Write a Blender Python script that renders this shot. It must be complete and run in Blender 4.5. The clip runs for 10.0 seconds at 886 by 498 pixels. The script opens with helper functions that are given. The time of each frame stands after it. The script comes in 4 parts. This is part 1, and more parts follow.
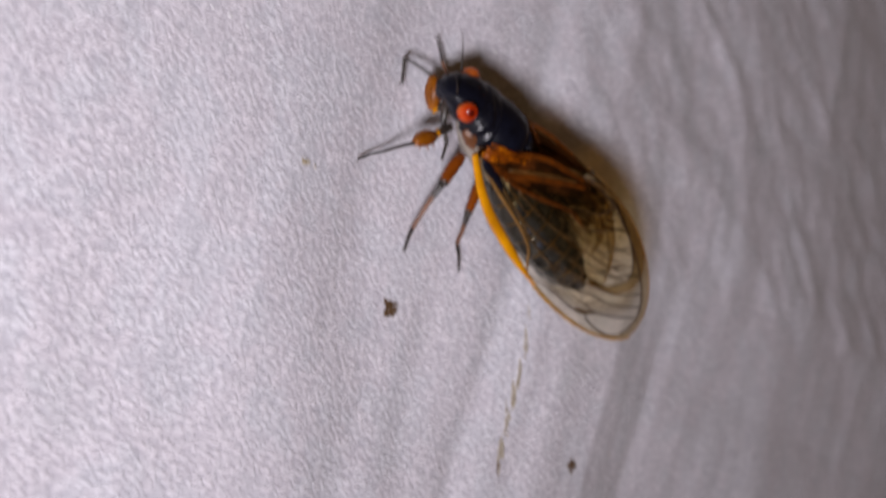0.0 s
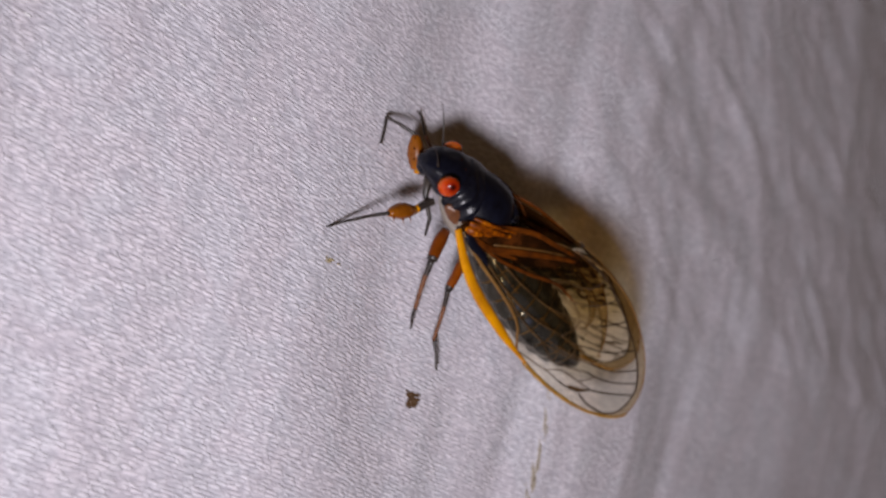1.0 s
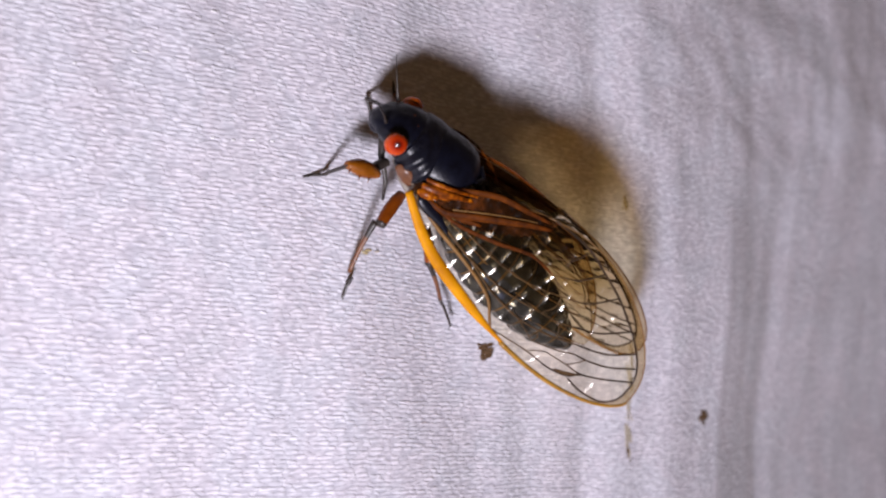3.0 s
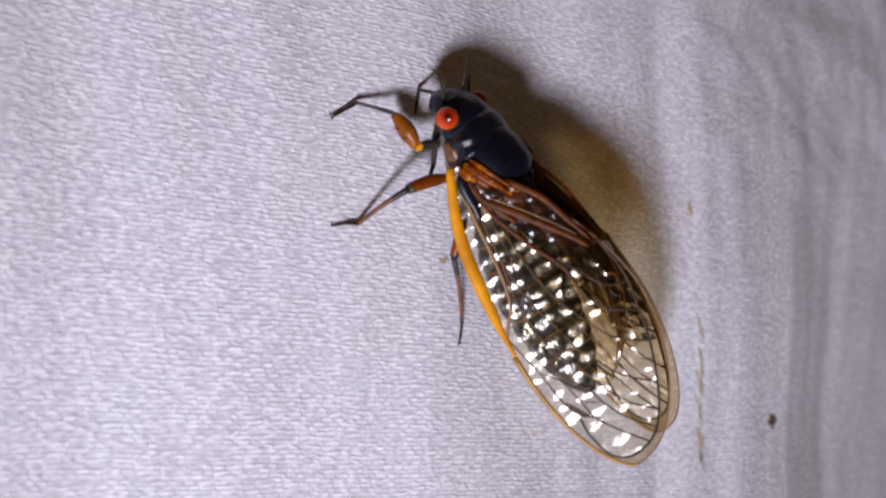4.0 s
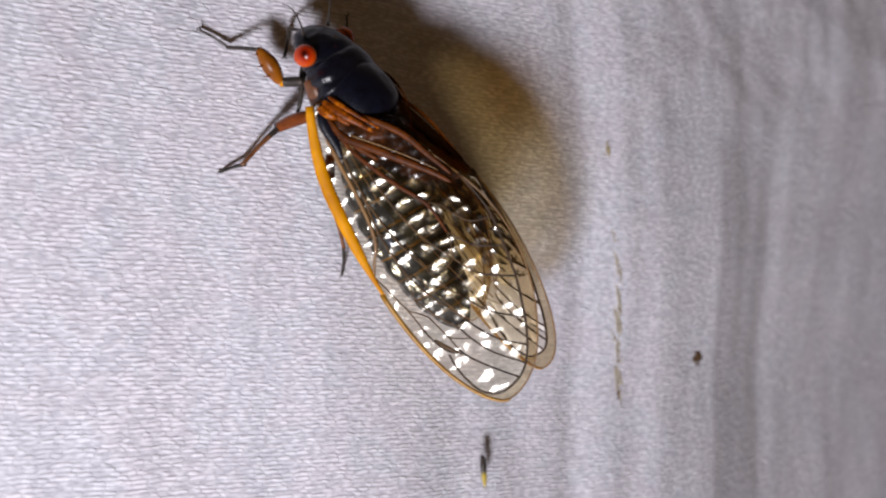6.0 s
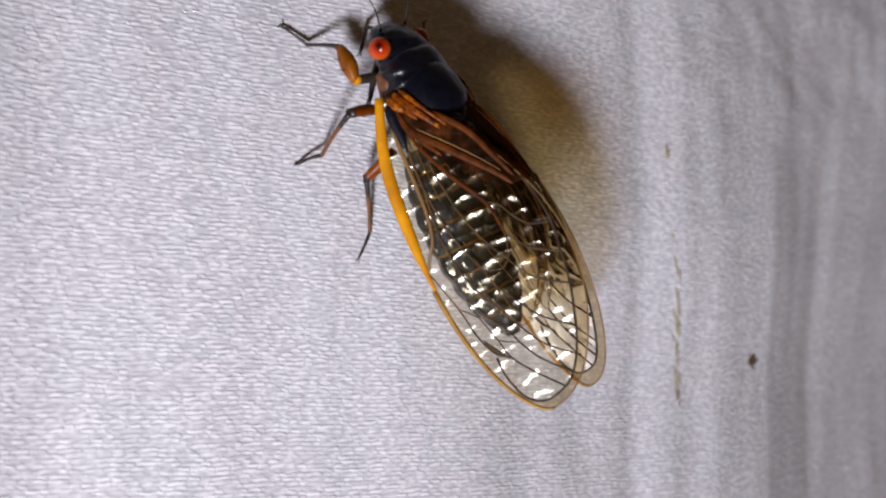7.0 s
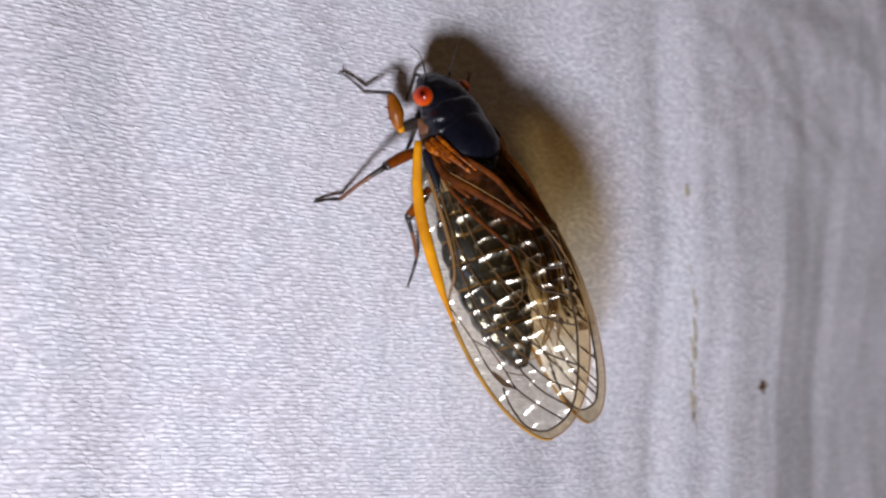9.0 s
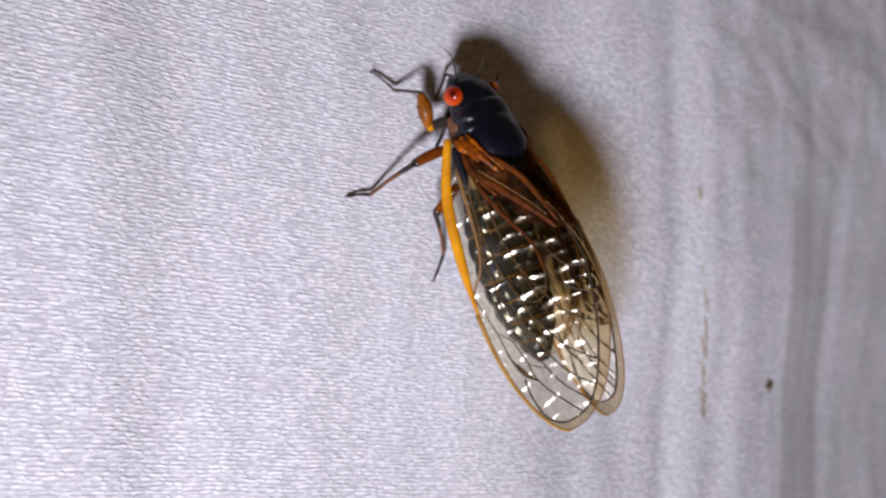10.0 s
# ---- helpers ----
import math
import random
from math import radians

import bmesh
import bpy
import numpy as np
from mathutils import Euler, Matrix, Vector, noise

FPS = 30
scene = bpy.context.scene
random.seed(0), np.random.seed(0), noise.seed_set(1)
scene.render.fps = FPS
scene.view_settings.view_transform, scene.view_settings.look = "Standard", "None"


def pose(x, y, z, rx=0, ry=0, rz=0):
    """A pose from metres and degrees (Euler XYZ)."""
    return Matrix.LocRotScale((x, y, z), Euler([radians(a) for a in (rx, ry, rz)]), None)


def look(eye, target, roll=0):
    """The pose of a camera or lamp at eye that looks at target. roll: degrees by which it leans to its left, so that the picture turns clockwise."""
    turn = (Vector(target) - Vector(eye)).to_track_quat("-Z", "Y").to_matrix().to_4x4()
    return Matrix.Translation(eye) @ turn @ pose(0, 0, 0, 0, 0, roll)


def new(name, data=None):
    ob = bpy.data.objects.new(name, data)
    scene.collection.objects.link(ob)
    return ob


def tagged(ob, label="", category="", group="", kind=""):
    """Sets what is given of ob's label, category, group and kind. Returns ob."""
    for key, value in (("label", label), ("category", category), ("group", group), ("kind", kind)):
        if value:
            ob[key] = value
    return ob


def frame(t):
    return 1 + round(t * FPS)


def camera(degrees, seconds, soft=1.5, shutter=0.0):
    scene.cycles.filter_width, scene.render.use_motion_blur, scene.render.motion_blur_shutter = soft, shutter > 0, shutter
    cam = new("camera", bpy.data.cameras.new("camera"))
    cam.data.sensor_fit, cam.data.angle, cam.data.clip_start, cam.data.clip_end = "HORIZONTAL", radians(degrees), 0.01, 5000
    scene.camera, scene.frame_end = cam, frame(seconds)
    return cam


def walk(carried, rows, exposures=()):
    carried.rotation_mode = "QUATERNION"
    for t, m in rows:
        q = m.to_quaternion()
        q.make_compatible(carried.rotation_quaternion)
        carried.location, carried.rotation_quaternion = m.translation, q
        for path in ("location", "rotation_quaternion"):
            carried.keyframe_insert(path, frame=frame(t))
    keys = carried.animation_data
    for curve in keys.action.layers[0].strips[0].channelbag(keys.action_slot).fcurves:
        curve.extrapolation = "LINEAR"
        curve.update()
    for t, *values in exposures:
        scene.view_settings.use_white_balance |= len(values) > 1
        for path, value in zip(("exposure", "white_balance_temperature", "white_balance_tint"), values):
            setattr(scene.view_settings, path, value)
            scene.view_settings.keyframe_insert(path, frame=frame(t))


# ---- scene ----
# A cicada on a white hanging cloth at night, lit by a small torch beside the camera.
CM = 0.01

# ---- camera ----
cam = camera(38, 10.0, soft=2.2, shutter=0.5)
cam.data.dof.use_dof, cam.data.dof.focus_distance, cam.data.dof.aperture_fstop = True, 0.120, 31
walk(cam, [
    (0, pose(-0.07761, -0.09197, -0.05699, 107.69, -8.16, -48.66)),
    (0.3, pose(-0.08020, -0.09326, -0.05454, 109.00, -7.73, -48.29)),
    (0.4, pose(-0.07900, -0.09236, -0.05447, 108.45, -7.36, -47.79)),
    (0.5, pose(-0.08013, -0.09261, -0.05458, 108.15, -8.67, -48.57)),
    (0.8, pose(-0.08010, -0.09181, -0.05124, 107.54, -7.35, -48.54)),
    (1, pose(-0.08246, -0.09190, -0.04790, 107.43, -8.26, -48.53)),
    (1.2, pose(-0.08070, -0.09140, -0.04323, 105.44, -7.49, -47.17)),
    (1.4, pose(-0.07975, -0.09385, -0.03730, 102.88, -4.60, -45.71)),
    (1.5, pose(-0.07869, -0.09484, -0.03546, 100.78, -3.16, -44.79)),
    (1.7, pose(-0.07320, -0.09668, -0.03230, 96.66, -0.88, -43.64)),
    (1.8, pose(-0.06950, -0.09734, -0.02977, 96.05, 0.63, -43.09)),
    (2, pose(-0.06963, -0.09848, -0.02353, 95.80, 1.49, -42.52)),
    (2.2, pose(-0.06951, -0.09932, -0.02229, 94.91, 1.86, -41.97)),
    (2.5, pose(-0.06975, -0.10017, -0.02240, 94.48, 2.97, -40.39)),
    (2.7, pose(-0.07350, -0.09997, -0.02167, 94.23, 2.82, -39.65)),
    (3.8, pose(-0.07869, -0.09618, -0.02567, 94.81, 3.92, -38.86)),
    (4, pose(-0.08111, -0.09543, -0.02405, 95.53, 4.61, -38.86)),
    (4.5, pose(-0.07915, -0.09790, -0.02110, 95.38, 4.67, -39.05)),
    (5, pose(-0.07348, -0.10170, -0.02392, 93.92, 5.19, -38.26)),
    (5.5, pose(-0.07009, -0.10628, -0.02443, 92.94, 5.11, -37.09)),
    (5.7, pose(-0.06894, -0.10763, -0.02396, 92.45, 4.94, -36.20)),
    (6.8, pose(-0.07672, -0.10371, -0.02777, 94.36, 5.07, -36.60)),
    (7, pose(-0.07720, -0.10330, -0.02801, 94.33, 4.71, -36.47)),
    (7.5, pose(-0.07783, -0.10615, -0.03048, 93.96, 4.75, -36.40)),
    (8, pose(-0.08196, -0.10707, -0.02955, 93.97, 4.66, -35.64)),
    (8.5, pose(-0.08660, -0.10751, -0.03070, 94.82, 3.98, -36.18)),
    (9, pose(-0.08756, -0.10986, -0.02749, 95.19, 3.72, -36.60)),
    (9.5, pose(-0.09035, -0.10987, -0.02802, 95.31, 3.18, -36.78)),
    (10, pose(-0.09355, -0.11061, -0.02860, 95.34, 2.83, -37.32)),
], [(0, -0.18, 7000, 16), (0.5, -0.43, 7100, 16), (1, -0.32, 7000, 17), (1.5, 0.05, 6850, 18), (2, 0.18, 6800, 19), (2.7, 0.21, 6750, 19), (4, -0.10, 6600, 17),
    (5, -0.07, 6850, 14), (5.5, -0.06, 6850, 13), (7, -0.09, 6860, 9), (7.5, -0.14, 6870, 9), (8.5, -0.22, 6870, 8), (9, -0.02, 6600, 10), (10, -0.04, 6650, 11)])


# ---- light: one small white torch close to the camera, an added even warm fill that browns the shadows ----
world = bpy.data.worlds.new("night")
world.use_nodes = True
world.node_tree.nodes["Background"].inputs[0].default_value = (1.0, 0.62, 0.30, 1)
world.node_tree.nodes["Background"].inputs[1].default_value = 0.05
scene.world = world
torch = new("torch_light", bpy.data.lights.new("torch_light", "AREA"))
torch.data.shape, torch.data.size = "DISK", 0.047
torch.data.energy, torch.data.color = 0.30, (0.92, 0.94, 1.05)
torch.matrix_world = look((-17.6 * CM, -16.5 * CM, -17.7 * CM), (-1.0 * CM, 0, -0.6 * CM))
torch.data.spread = radians(95)


# ---- materials ----
def material(name):
    m = bpy.data.materials.new(name)
    m.use_nodes = True
    return m, m.node_tree, m.node_tree.nodes["Principled BSDF"]


def node(tree, kind, **values):
    n = tree.nodes.new(kind)
    for key, value in values.items():
        n.inputs[key.replace("_", " ")].default_value = value
    return n


def ramp(tree, source, stops):
    r = tree.nodes.new("ShaderNodeValToRGB")
    while len(r.color_ramp.elements) < len(stops):
        r.color_ramp.elements.new(0.5)
    for e, (at, colour) in zip(r.color_ramp.elements, stops):
        e.position, e.color = at, (*colour, 1)
    tree.links.new(source, r.inputs[0])
    return r.outputs[0]


def maths(tree, op, a, b=0.0, c=0.0):
    n = tree.nodes.new("ShaderNodeMath")
    n.operation = op
    for slot, value in zip(n.inputs, (a, b, c)):
        if isinstance(value, (int, float)):
            slot.default_value = value
        else:
            tree.links.new(value, slot)
    return n.outputs[0]


def noisy(tree, vector, scale, detail=3.0, rough=0.55):
    n = node(tree, "ShaderNodeTexNoise", Scale=scale, Detail=detail, Roughness=rough)
    tree.links.new(vector, n.inputs["Vector"])
    return n.outputs[0]


def coords(tree, scale=(1, 1, 1), turn=(0, 0, 0), kind="Object"):
    c, m = tree.nodes.new("ShaderNodeTexCoord"), tree.nodes.new("ShaderNodeMapping")
    m.inputs["Scale"].default_value, m.inputs["Rotation"].default_value = scale, turn
    tree.links.new(c.outputs[kind], m.inputs["Vector"])
    return m.outputs[0]


def bump(tree, height, strength, distance, bsdf=None, normal=None):
    b = node(tree, "ShaderNodeBump", Strength=strength, Distance=distance)
    tree.links.new(height, b.inputs["Height"])
    if normal:
        tree.links.new(normal, b.inputs["Normal"])
    if bsdf:
        tree.links.new(b.outputs[0], bsdf.inputs["Normal"])
    return b.outputs[0]


def shell(name, stops, roughness, scale=900, relief=0.00002, gloss=0.5, coat=0.0, ior=1.5):
    """Chitin: a mottled colour from stops, fine pits, satin gloss."""
    m, tree, bsdf = material(name)
    v = coords(tree)
    tone = noisy(tree, v, scale, 4)
    tree.links.new(ramp(tree, tone, stops), bsdf.inputs["Base Color"])
    fine = noisy(tree, v, scale * 4, 2)
    bump(tree, fine, 0.5, relief, bsdf)
    rough = maths(tree, "MULTIPLY_ADD", fine, 0.25, roughness - 0.12)
    tree.links.new(rough, bsdf.inputs["Roughness"])
    bsdf.inputs["Specular IOR Level"].default_value = gloss
    bsdf.inputs["Coat Weight"].default_value = coat
    bsdf.inputs["IOR"].default_value = ior
    return m


def cloth_material():
    m, tree, bsdf = material("cotton_cloth")
    v = coords(tree)
    # threads: short floats in rows about half a millimetre apart, each of its own height
    warp = noisy(tree, coords(tree), 120, 2)
    jitter = noisy(tree, coords(tree, (620, 620, 1000)), 1.0, 2)
    s = tree.nodes.new("ShaderNodeSeparateXYZ")
    tree.links.new(coords(tree, turn=(0, radians(-6), 0)), s.inputs[0])
    row = maths(tree, "MULTIPLY_ADD", s.outputs[2], 2450, maths(tree, "ADD", maths(tree, "MULTIPLY", warp, 1.6), maths(tree, "MULTIPLY", jitter, 0.9)))
    level = maths(tree, "FLOOR", row)
    line = tree.nodes.new("ShaderNodeTexWhiteNoise")
    line.noise_dimensions = "1D"
    tree.links.new(level, line.inputs["W"])
    along = maths(tree, "ADD", maths(tree, "MULTIPLY_ADD", s.outputs[0], 760, maths(tree, "MULTIPLY", jitter, 2.2)), maths(tree, "MULTIPLY_ADD", level, 0.37, maths(tree, "MULTIPLY", line.outputs["Value"], 0.55)))
    cell = tree.nodes.new("ShaderNodeCombineXYZ")
    tree.links.new(maths(tree, "FLOOR", along), cell.inputs[0])
    tree.links.new(level, cell.inputs[1])
    own = tree.nodes.new("ShaderNodeTexWhiteNoise")
    own.noise_dimensions = "3D"
    tree.links.new(cell.outputs[0], own.inputs["Vector"])
    across = maths(tree, "SUBTRACT", maths(tree, "FRACT", row), 0.5)
    ends = maths(tree, "SUBTRACT", maths(tree, "FRACT", along), 0.5)
    far = maths(tree, "ADD", maths(tree, "MULTIPLY", maths(tree, "MULTIPLY", across, across), 4.2), maths(tree, "MULTIPLY", maths(tree, "POWER", maths(tree, "ABSOLUTE", ends), 3.0), 8.0))
    dash = maths(tree, "MAXIMUM", maths(tree, "SUBTRACT", 1.0, far), 0.0)
    thread = maths(tree, "MULTIPLY", dash, maths(tree, "MULTIPLY_ADD", own.outputs["Value"], 0.7, 0.35))
    fuzz = noisy(tree, coords(tree, (1150, 1150, 2900), (0, radians(-6), 0)), 1.0, 0.6)
    slub = noisy(tree, coords(tree, (420, 420, 1500), (0, radians(-6), 0)), 1.0, 1.0)
    weave = maths(tree, "MULTIPLY_ADD", fuzz, 1.35, maths(tree, "MULTIPLY_ADD", slub, 0.4, maths(tree, "MULTIPLY", thread, 0.6)))
    crease = noisy(tree, coords(tree, (230, 1, 40)), 1.0, 3)
    n = bump(tree, crease, 0.15, 0.0003)
    bump(tree, weave, 0.70, 0.00012, bsdf, n)
    soil = noisy(tree, v, 110, 5, 0.65)
    base = ramp(tree, soil, [(0.28, (0.68, 0.68, 0.73)), (0.45, (0.74, 0.71, 0.77)), (0.58, (0.71, 0.71, 0.77)), (0.75, (0.77, 0.74, 0.80))])
    # shade in the thread gaps and light on the crests, multiplied into the colour
    thin = node(tree, "ShaderNodeMix")
    thin.data_type, thin.blend_type = "RGBA", "MULTIPLY"
    thin.inputs[0].default_value = 1.0
    tree.links.new(base, thin.inputs[6])
    tree.links.new(ramp(tree, maths(tree, "MULTIPLY", weave, 0.6), [(0.42, (0.82, 0.82, 0.84)), (0.62, (0.94, 0.94, 0.945)), (0.88, (1.22, 1.22, 1.21))]), thin.inputs[7])
    tree.links.new(thin.outputs[2], bsdf.inputs["Base Color"])
    bsdf.inputs["Roughness"].default_value = 0.44
    bsdf.inputs["Specular IOR Level"].default_value = 0.5
    bsdf.inputs["Sheen Weight"].default_value = 0.15
    return m


def membrane_material(name="wing_membrane", tint=(0.93, 0.87, 0.72, 1), rough=0.16, depth=0.00050, ior=1.45, smoky=1.0):
    """Clear, slightly amber wing skin with a wavy, glinting surface."""
    m, tree, bsdf = material(name)
    tree.nodes.remove(bsdf)
    clear = tree.nodes.new("ShaderNodeBsdfTransparent")
    gloss = tree.nodes.new("ShaderNodeBsdfGlossy")
    gloss.inputs["Roughness"].default_value = rough
    gloss.inputs["Color"].default_value = (0.98, 0.93, 0.82, 1)
    v = coords(tree)
    xyz = tree.nodes.new("ShaderNodeSeparateXYZ")
    tree.links.new(v, xyz.inputs[0])
    # smoky amber towards the root, clearer towards the tip
    near_root = maths(tree, "MULTIPLY_ADD", xyz.outputs[1], 100, 2.6)
    near_back = maths(tree, "MULTIPLY_ADD", xyz.outputs[2], 200, 0.0)
    clamped = [maths(tree, "MINIMUM", maths(tree, "MAXIMUM", q, 0.0), 1.0) for q in (near_root, near_back)]
    smoke = maths(tree, "MULTIPLY_ADD", noisy(tree, v, 260, 2), 0.2, maths(tree, "MULTIPLY", maths(tree, "MULTIPLY", *clamped), smoky))
    tree.links.new(ramp(tree, smoke, [(0.1, tint[:3]), (0.85, (tint[0] * 0.56, tint[1] * 0.46, tint[2] * 0.27))]), clear.inputs[0])
    # shallow round dimples in rows between the veins, on a gently buckled sheet
    wander = noisy(tree, v, 300, 1.0)
    flat = tree.nodes.new("ShaderNodeCombineXYZ")
    tree.links.new(maths(tree, "MULTIPLY_ADD", xyz.outputs[1], 660, maths(tree, "MULTIPLY", wander, 0.7)), flat.inputs[0])
    tree.links.new(maths(tree, "MULTIPLY_ADD", xyz.outputs[2], 560, maths(tree, "MULTIPLY", wander, 1.3)), flat.inputs[1])
    cells = node(tree, "ShaderNodeTexVoronoi", Scale=1.0, Randomness=0.55)
    cells.voronoi_dimensions = "2D"
    tree.links.new(flat.outputs[0], cells.inputs["Vector"])
    dimple = maths(tree, "POWER", cells.outputs["Distance"], 2.4)
    waves = maths(tree, "MULTIPLY_ADD", noisy(tree, v, 1400, 0.6), 0.10, maths(tree, "MULTIPLY", dimple, 0.72))
    n = bump(tree, waves, 1.0, depth)
    tree.links.new(n, gloss.inputs["Normal"])
    f = tree.nodes.new("ShaderNodeFresnel")
    f.inputs[0].default_value = ior
    mix = tree.nodes.new("ShaderNodeMixShader")
    tree.links.new(f.outputs[0], mix.inputs[0])
    tree.links.new(clear.outputs[0], mix.inputs[1])
    tree.links.new(gloss.outputs[0], mix.inputs[2])
    tree.links.new(mix.outputs[0], tree.nodes["Material Output"].inputs[0])
    return m


def eye_material():
    """Glossy red, with the dark sunken-looking middle of a compound eye on its outer, upper side."""
    m, tree, bsdf = material("red_eye")
    c, d = tree.nodes.new("ShaderNodeTexCoord"), tree.nodes.new("ShaderNodeVectorMath")
    a = tree.nodes.new("ShaderNodeVectorMath")
    a.operation, d.operation = "ABSOLUTE", "DISTANCE"
    tree.links.new(c.outputs["Object"], a.inputs[0])
    tree.links.new(a.outputs[0], d.inputs[0])
    d.inputs[1].default_value = (0.415 * CM, 0.585 * CM, 0.112 * CM)
    far = maths(tree, "MULTIPLY_ADD", noisy(tree, coords(tree), 900, 2), 0.12, maths(tree, "MULTIPLY", d.outputs["Value"], 650))
    tree.links.new(ramp(tree, far, [(0.16, (0.03, 0.002, 0.001)), (0.36, (0.26, 0.014, 0.002)), (0.72, (0.50, 0.05, 0.003)), (1.0, (0.56, 0.11, 0.010))]), bsdf.inputs["Base Color"])
    bsdf.inputs["Roughness"].default_value = 0.2
    bsdf.inputs["IOR"].default_value = 1.36
    bsdf.inputs["Coat Weight"].default_value = 0.05
    return m


CLOTH = cloth_material()
def root_skin_material():
    """Brown, half-clear, leathery wing root."""
    m, tree, bsdf = material("brown_wing_root_skin")
    v = coords(tree)
    tone = noisy(tree, v, 500, 3)
    tree.links.new(ramp(tree, tone, [(0.32, (0.008, 0.003, 0.001)), (0.55, (0.026, 0.008, 0.002)), (0.75, (0.085, 0.022, 0.004))]), bsdf.inputs["Base Color"])
    bsdf.inputs["Roughness"].default_value = 0.2
    bsdf.inputs["Specular IOR Level"].default_value = 0.25
    bump(tree, noisy(tree, v, 1100, 0.5), 1.0, 0.0002, bsdf)
    clear = tree.nodes.new("ShaderNodeBsdfTransparent")
    clear.inputs[0].default_value = (0.46, 0.27, 0.11, 1)
    mix = tree.nodes.new("ShaderNodeMixShader")
    tree.links.new(maths(tree, "MULTIPLY_ADD", tone, 0.7, 0.42), mix.inputs[0])
    tree.links.new(clear.outputs[0], mix.inputs[1])
    tree.links.new(bsdf.outputs[0], mix.inputs[2])
    tree.links.new(mix.outputs[0], tree.nodes["Material Output"].inputs[0])
    return m


MEMBRANE = membrane_material()
BAND = membrane_material("smoky_wing_border", (0.70, 0.57, 0.37, 1), 0.25, 0.0002, 1.1, 0.2)
HINDSKIN = membrane_material("hind_wing_membrane", rough=0.22, ior=1.3, smoky=0.25)
ROOTSKIN = root_skin_material()
BLACK = shell("black_chitin", [(0.3, (0.002, 0.0022, 0.005)), (0.75, (0.005, 0.006, 0.014))], 0.33, 1100, 0.00005, 0.5, ior=1.36)
GLOSSY = shell("polished_black_chitin", [(0.3, (0.002, 0.0022, 0.005)), (0.75, (0.006, 0.0065, 0.013))], 0.31, 1000, 0.00008, 0.5, ior=1.42)
ABDOMEN = shell("dark_grey_brown_chitin", [(0.3, (0.008, 0.009, 0.013)), (0.8, (0.060, 0.064, 0.078))], 0.20, 420, 0.00005, 0.7)
ORANGE = shell("orange_chitin", [(0.34, (0.045, 0.010, 0.001)), (0.53, (0.20, 0.042, 0.001)), (0.74, (0.58, 0.18, 0.003))], 0.34, 1500, gloss=0.14)
COSTA = shell("amber_yellow_vein", [(0.25, (0.44, 0.16, 0.001)), (0.75, (0.68, 0.28, 0.001))], 0.52, 500, 0.00008, 0.15)
AMBER = shell("amber_brown_vein", [(0.25, (0.22, 0.10, 0.008)), (0.75, (0.40, 0.20, 0.015))], 0.4, 500)
RUST = shell("rust_red_chitin", [(0.3, (0.030, 0.007, 0.001)), (0.75, (0.13, 0.031, 0.002))], 0.40, 1100, gloss=0.1)
VEIN = shell("brown_vein", [(0.25, (0.014, 0.008, 0.004)), (0.75, (0.055, 0.028, 0.011))], 0.45, 500, gloss=0.25)
EYE = eye_material()
GREY = shell("grey_downy_skin", [(0.25, (0.20, 0.17, 0.14)), (0.75, (0.42, 0.38, 0.33))], 0.7, 900, 0.00006, 0.2)
MARGIN = shell("pale_brown_ring_edge", [(0.25, (0.05, 0.028, 0.009)), (0.75, (0.17, 0.095, 0.028))], 0.35, 500)
STEM = shell("amber_brown_stem_vein", [(0.25, (0.035, 0.018, 0.006)), (0.75, (0.11, 0.055, 0.014))], 0.45, 500, gloss=0.25)
TAN = shell("tan_vein", [(0.25, (0.12, 0.055, 0.012)), (0.75, (0.24, 0.12, 0.03))], 0.4, 500)
FEMUR = shell("orange_brown_leg", [(0.25, (0.11, 0.027, 0.002)), (0.75, (0.39, 0.12, 0.004))], 0.36, 400, gloss=0.3)
REDLEG = shell("red_orange_leg", [(0.25, (0.07, 0.014, 0.002)), (0.75, (0.27, 0.060, 0.002))], 0.36, 400, gloss=0.25)
SHIN = shell("brown_leg", [(0.25, (0.07, 0.022, 0.008)), (0.75, (0.22, 0.085, 0.03))], 0.4, 500)
PALE = shell("pale_yellow_skin", [(0.25, (0.36, 0.24, 0.02)), (0.75, (0.55, 0.42, 0.06))], 0.5, 500)
DIRT = shell("brown_dirt", [(0.3, (0.05, 0.026, 0.013)), (0.75, (0.24, 0.145, 0.08))], 0.8, 3000, 0.00006, 0.1)
STAIN = shell("pale_stain", [(0.3, (0.47, 0.40, 0.30)), (0.75, (0.63, 0.57, 0.47))], 0.85, 3000, 0.00003, 0.1)
YELLOW = shell("yellow_stain", [(0.3, (0.34, 0.25, 0.10)), (0.75, (0.62, 0.53, 0.34))], 0.85, 3000, 0.00002, 0.1)
LINT = shell("white_lint", [(0.3, (0.8, 0.8, 0.8)), (0.75, (0.85, 0.85, 0.85))], 0.8, 2000, 0.00002, 0.1)
LEGDARK = shell("dark_leg", [(0.25, (0.012, 0.010, 0.010)), (0.8, (0.05, 0.035, 0.025))], 0.4, 500)


# ---- mesh helpers ----
def finish(name, bm, mat, parent=None, smooth=True, label=""):
    me = bpy.data.meshes.new(name)
    bmesh.ops.recalc_face_normals(bm, faces=bm.faces)
    bm.to_mesh(me)
    bm.free()
    me.materials.append(mat)
    for p in me.polygons:
        p.use_smooth = smooth
    ob = new(name, me)
    ob.parent = parent
    return tagged(ob, label=label)


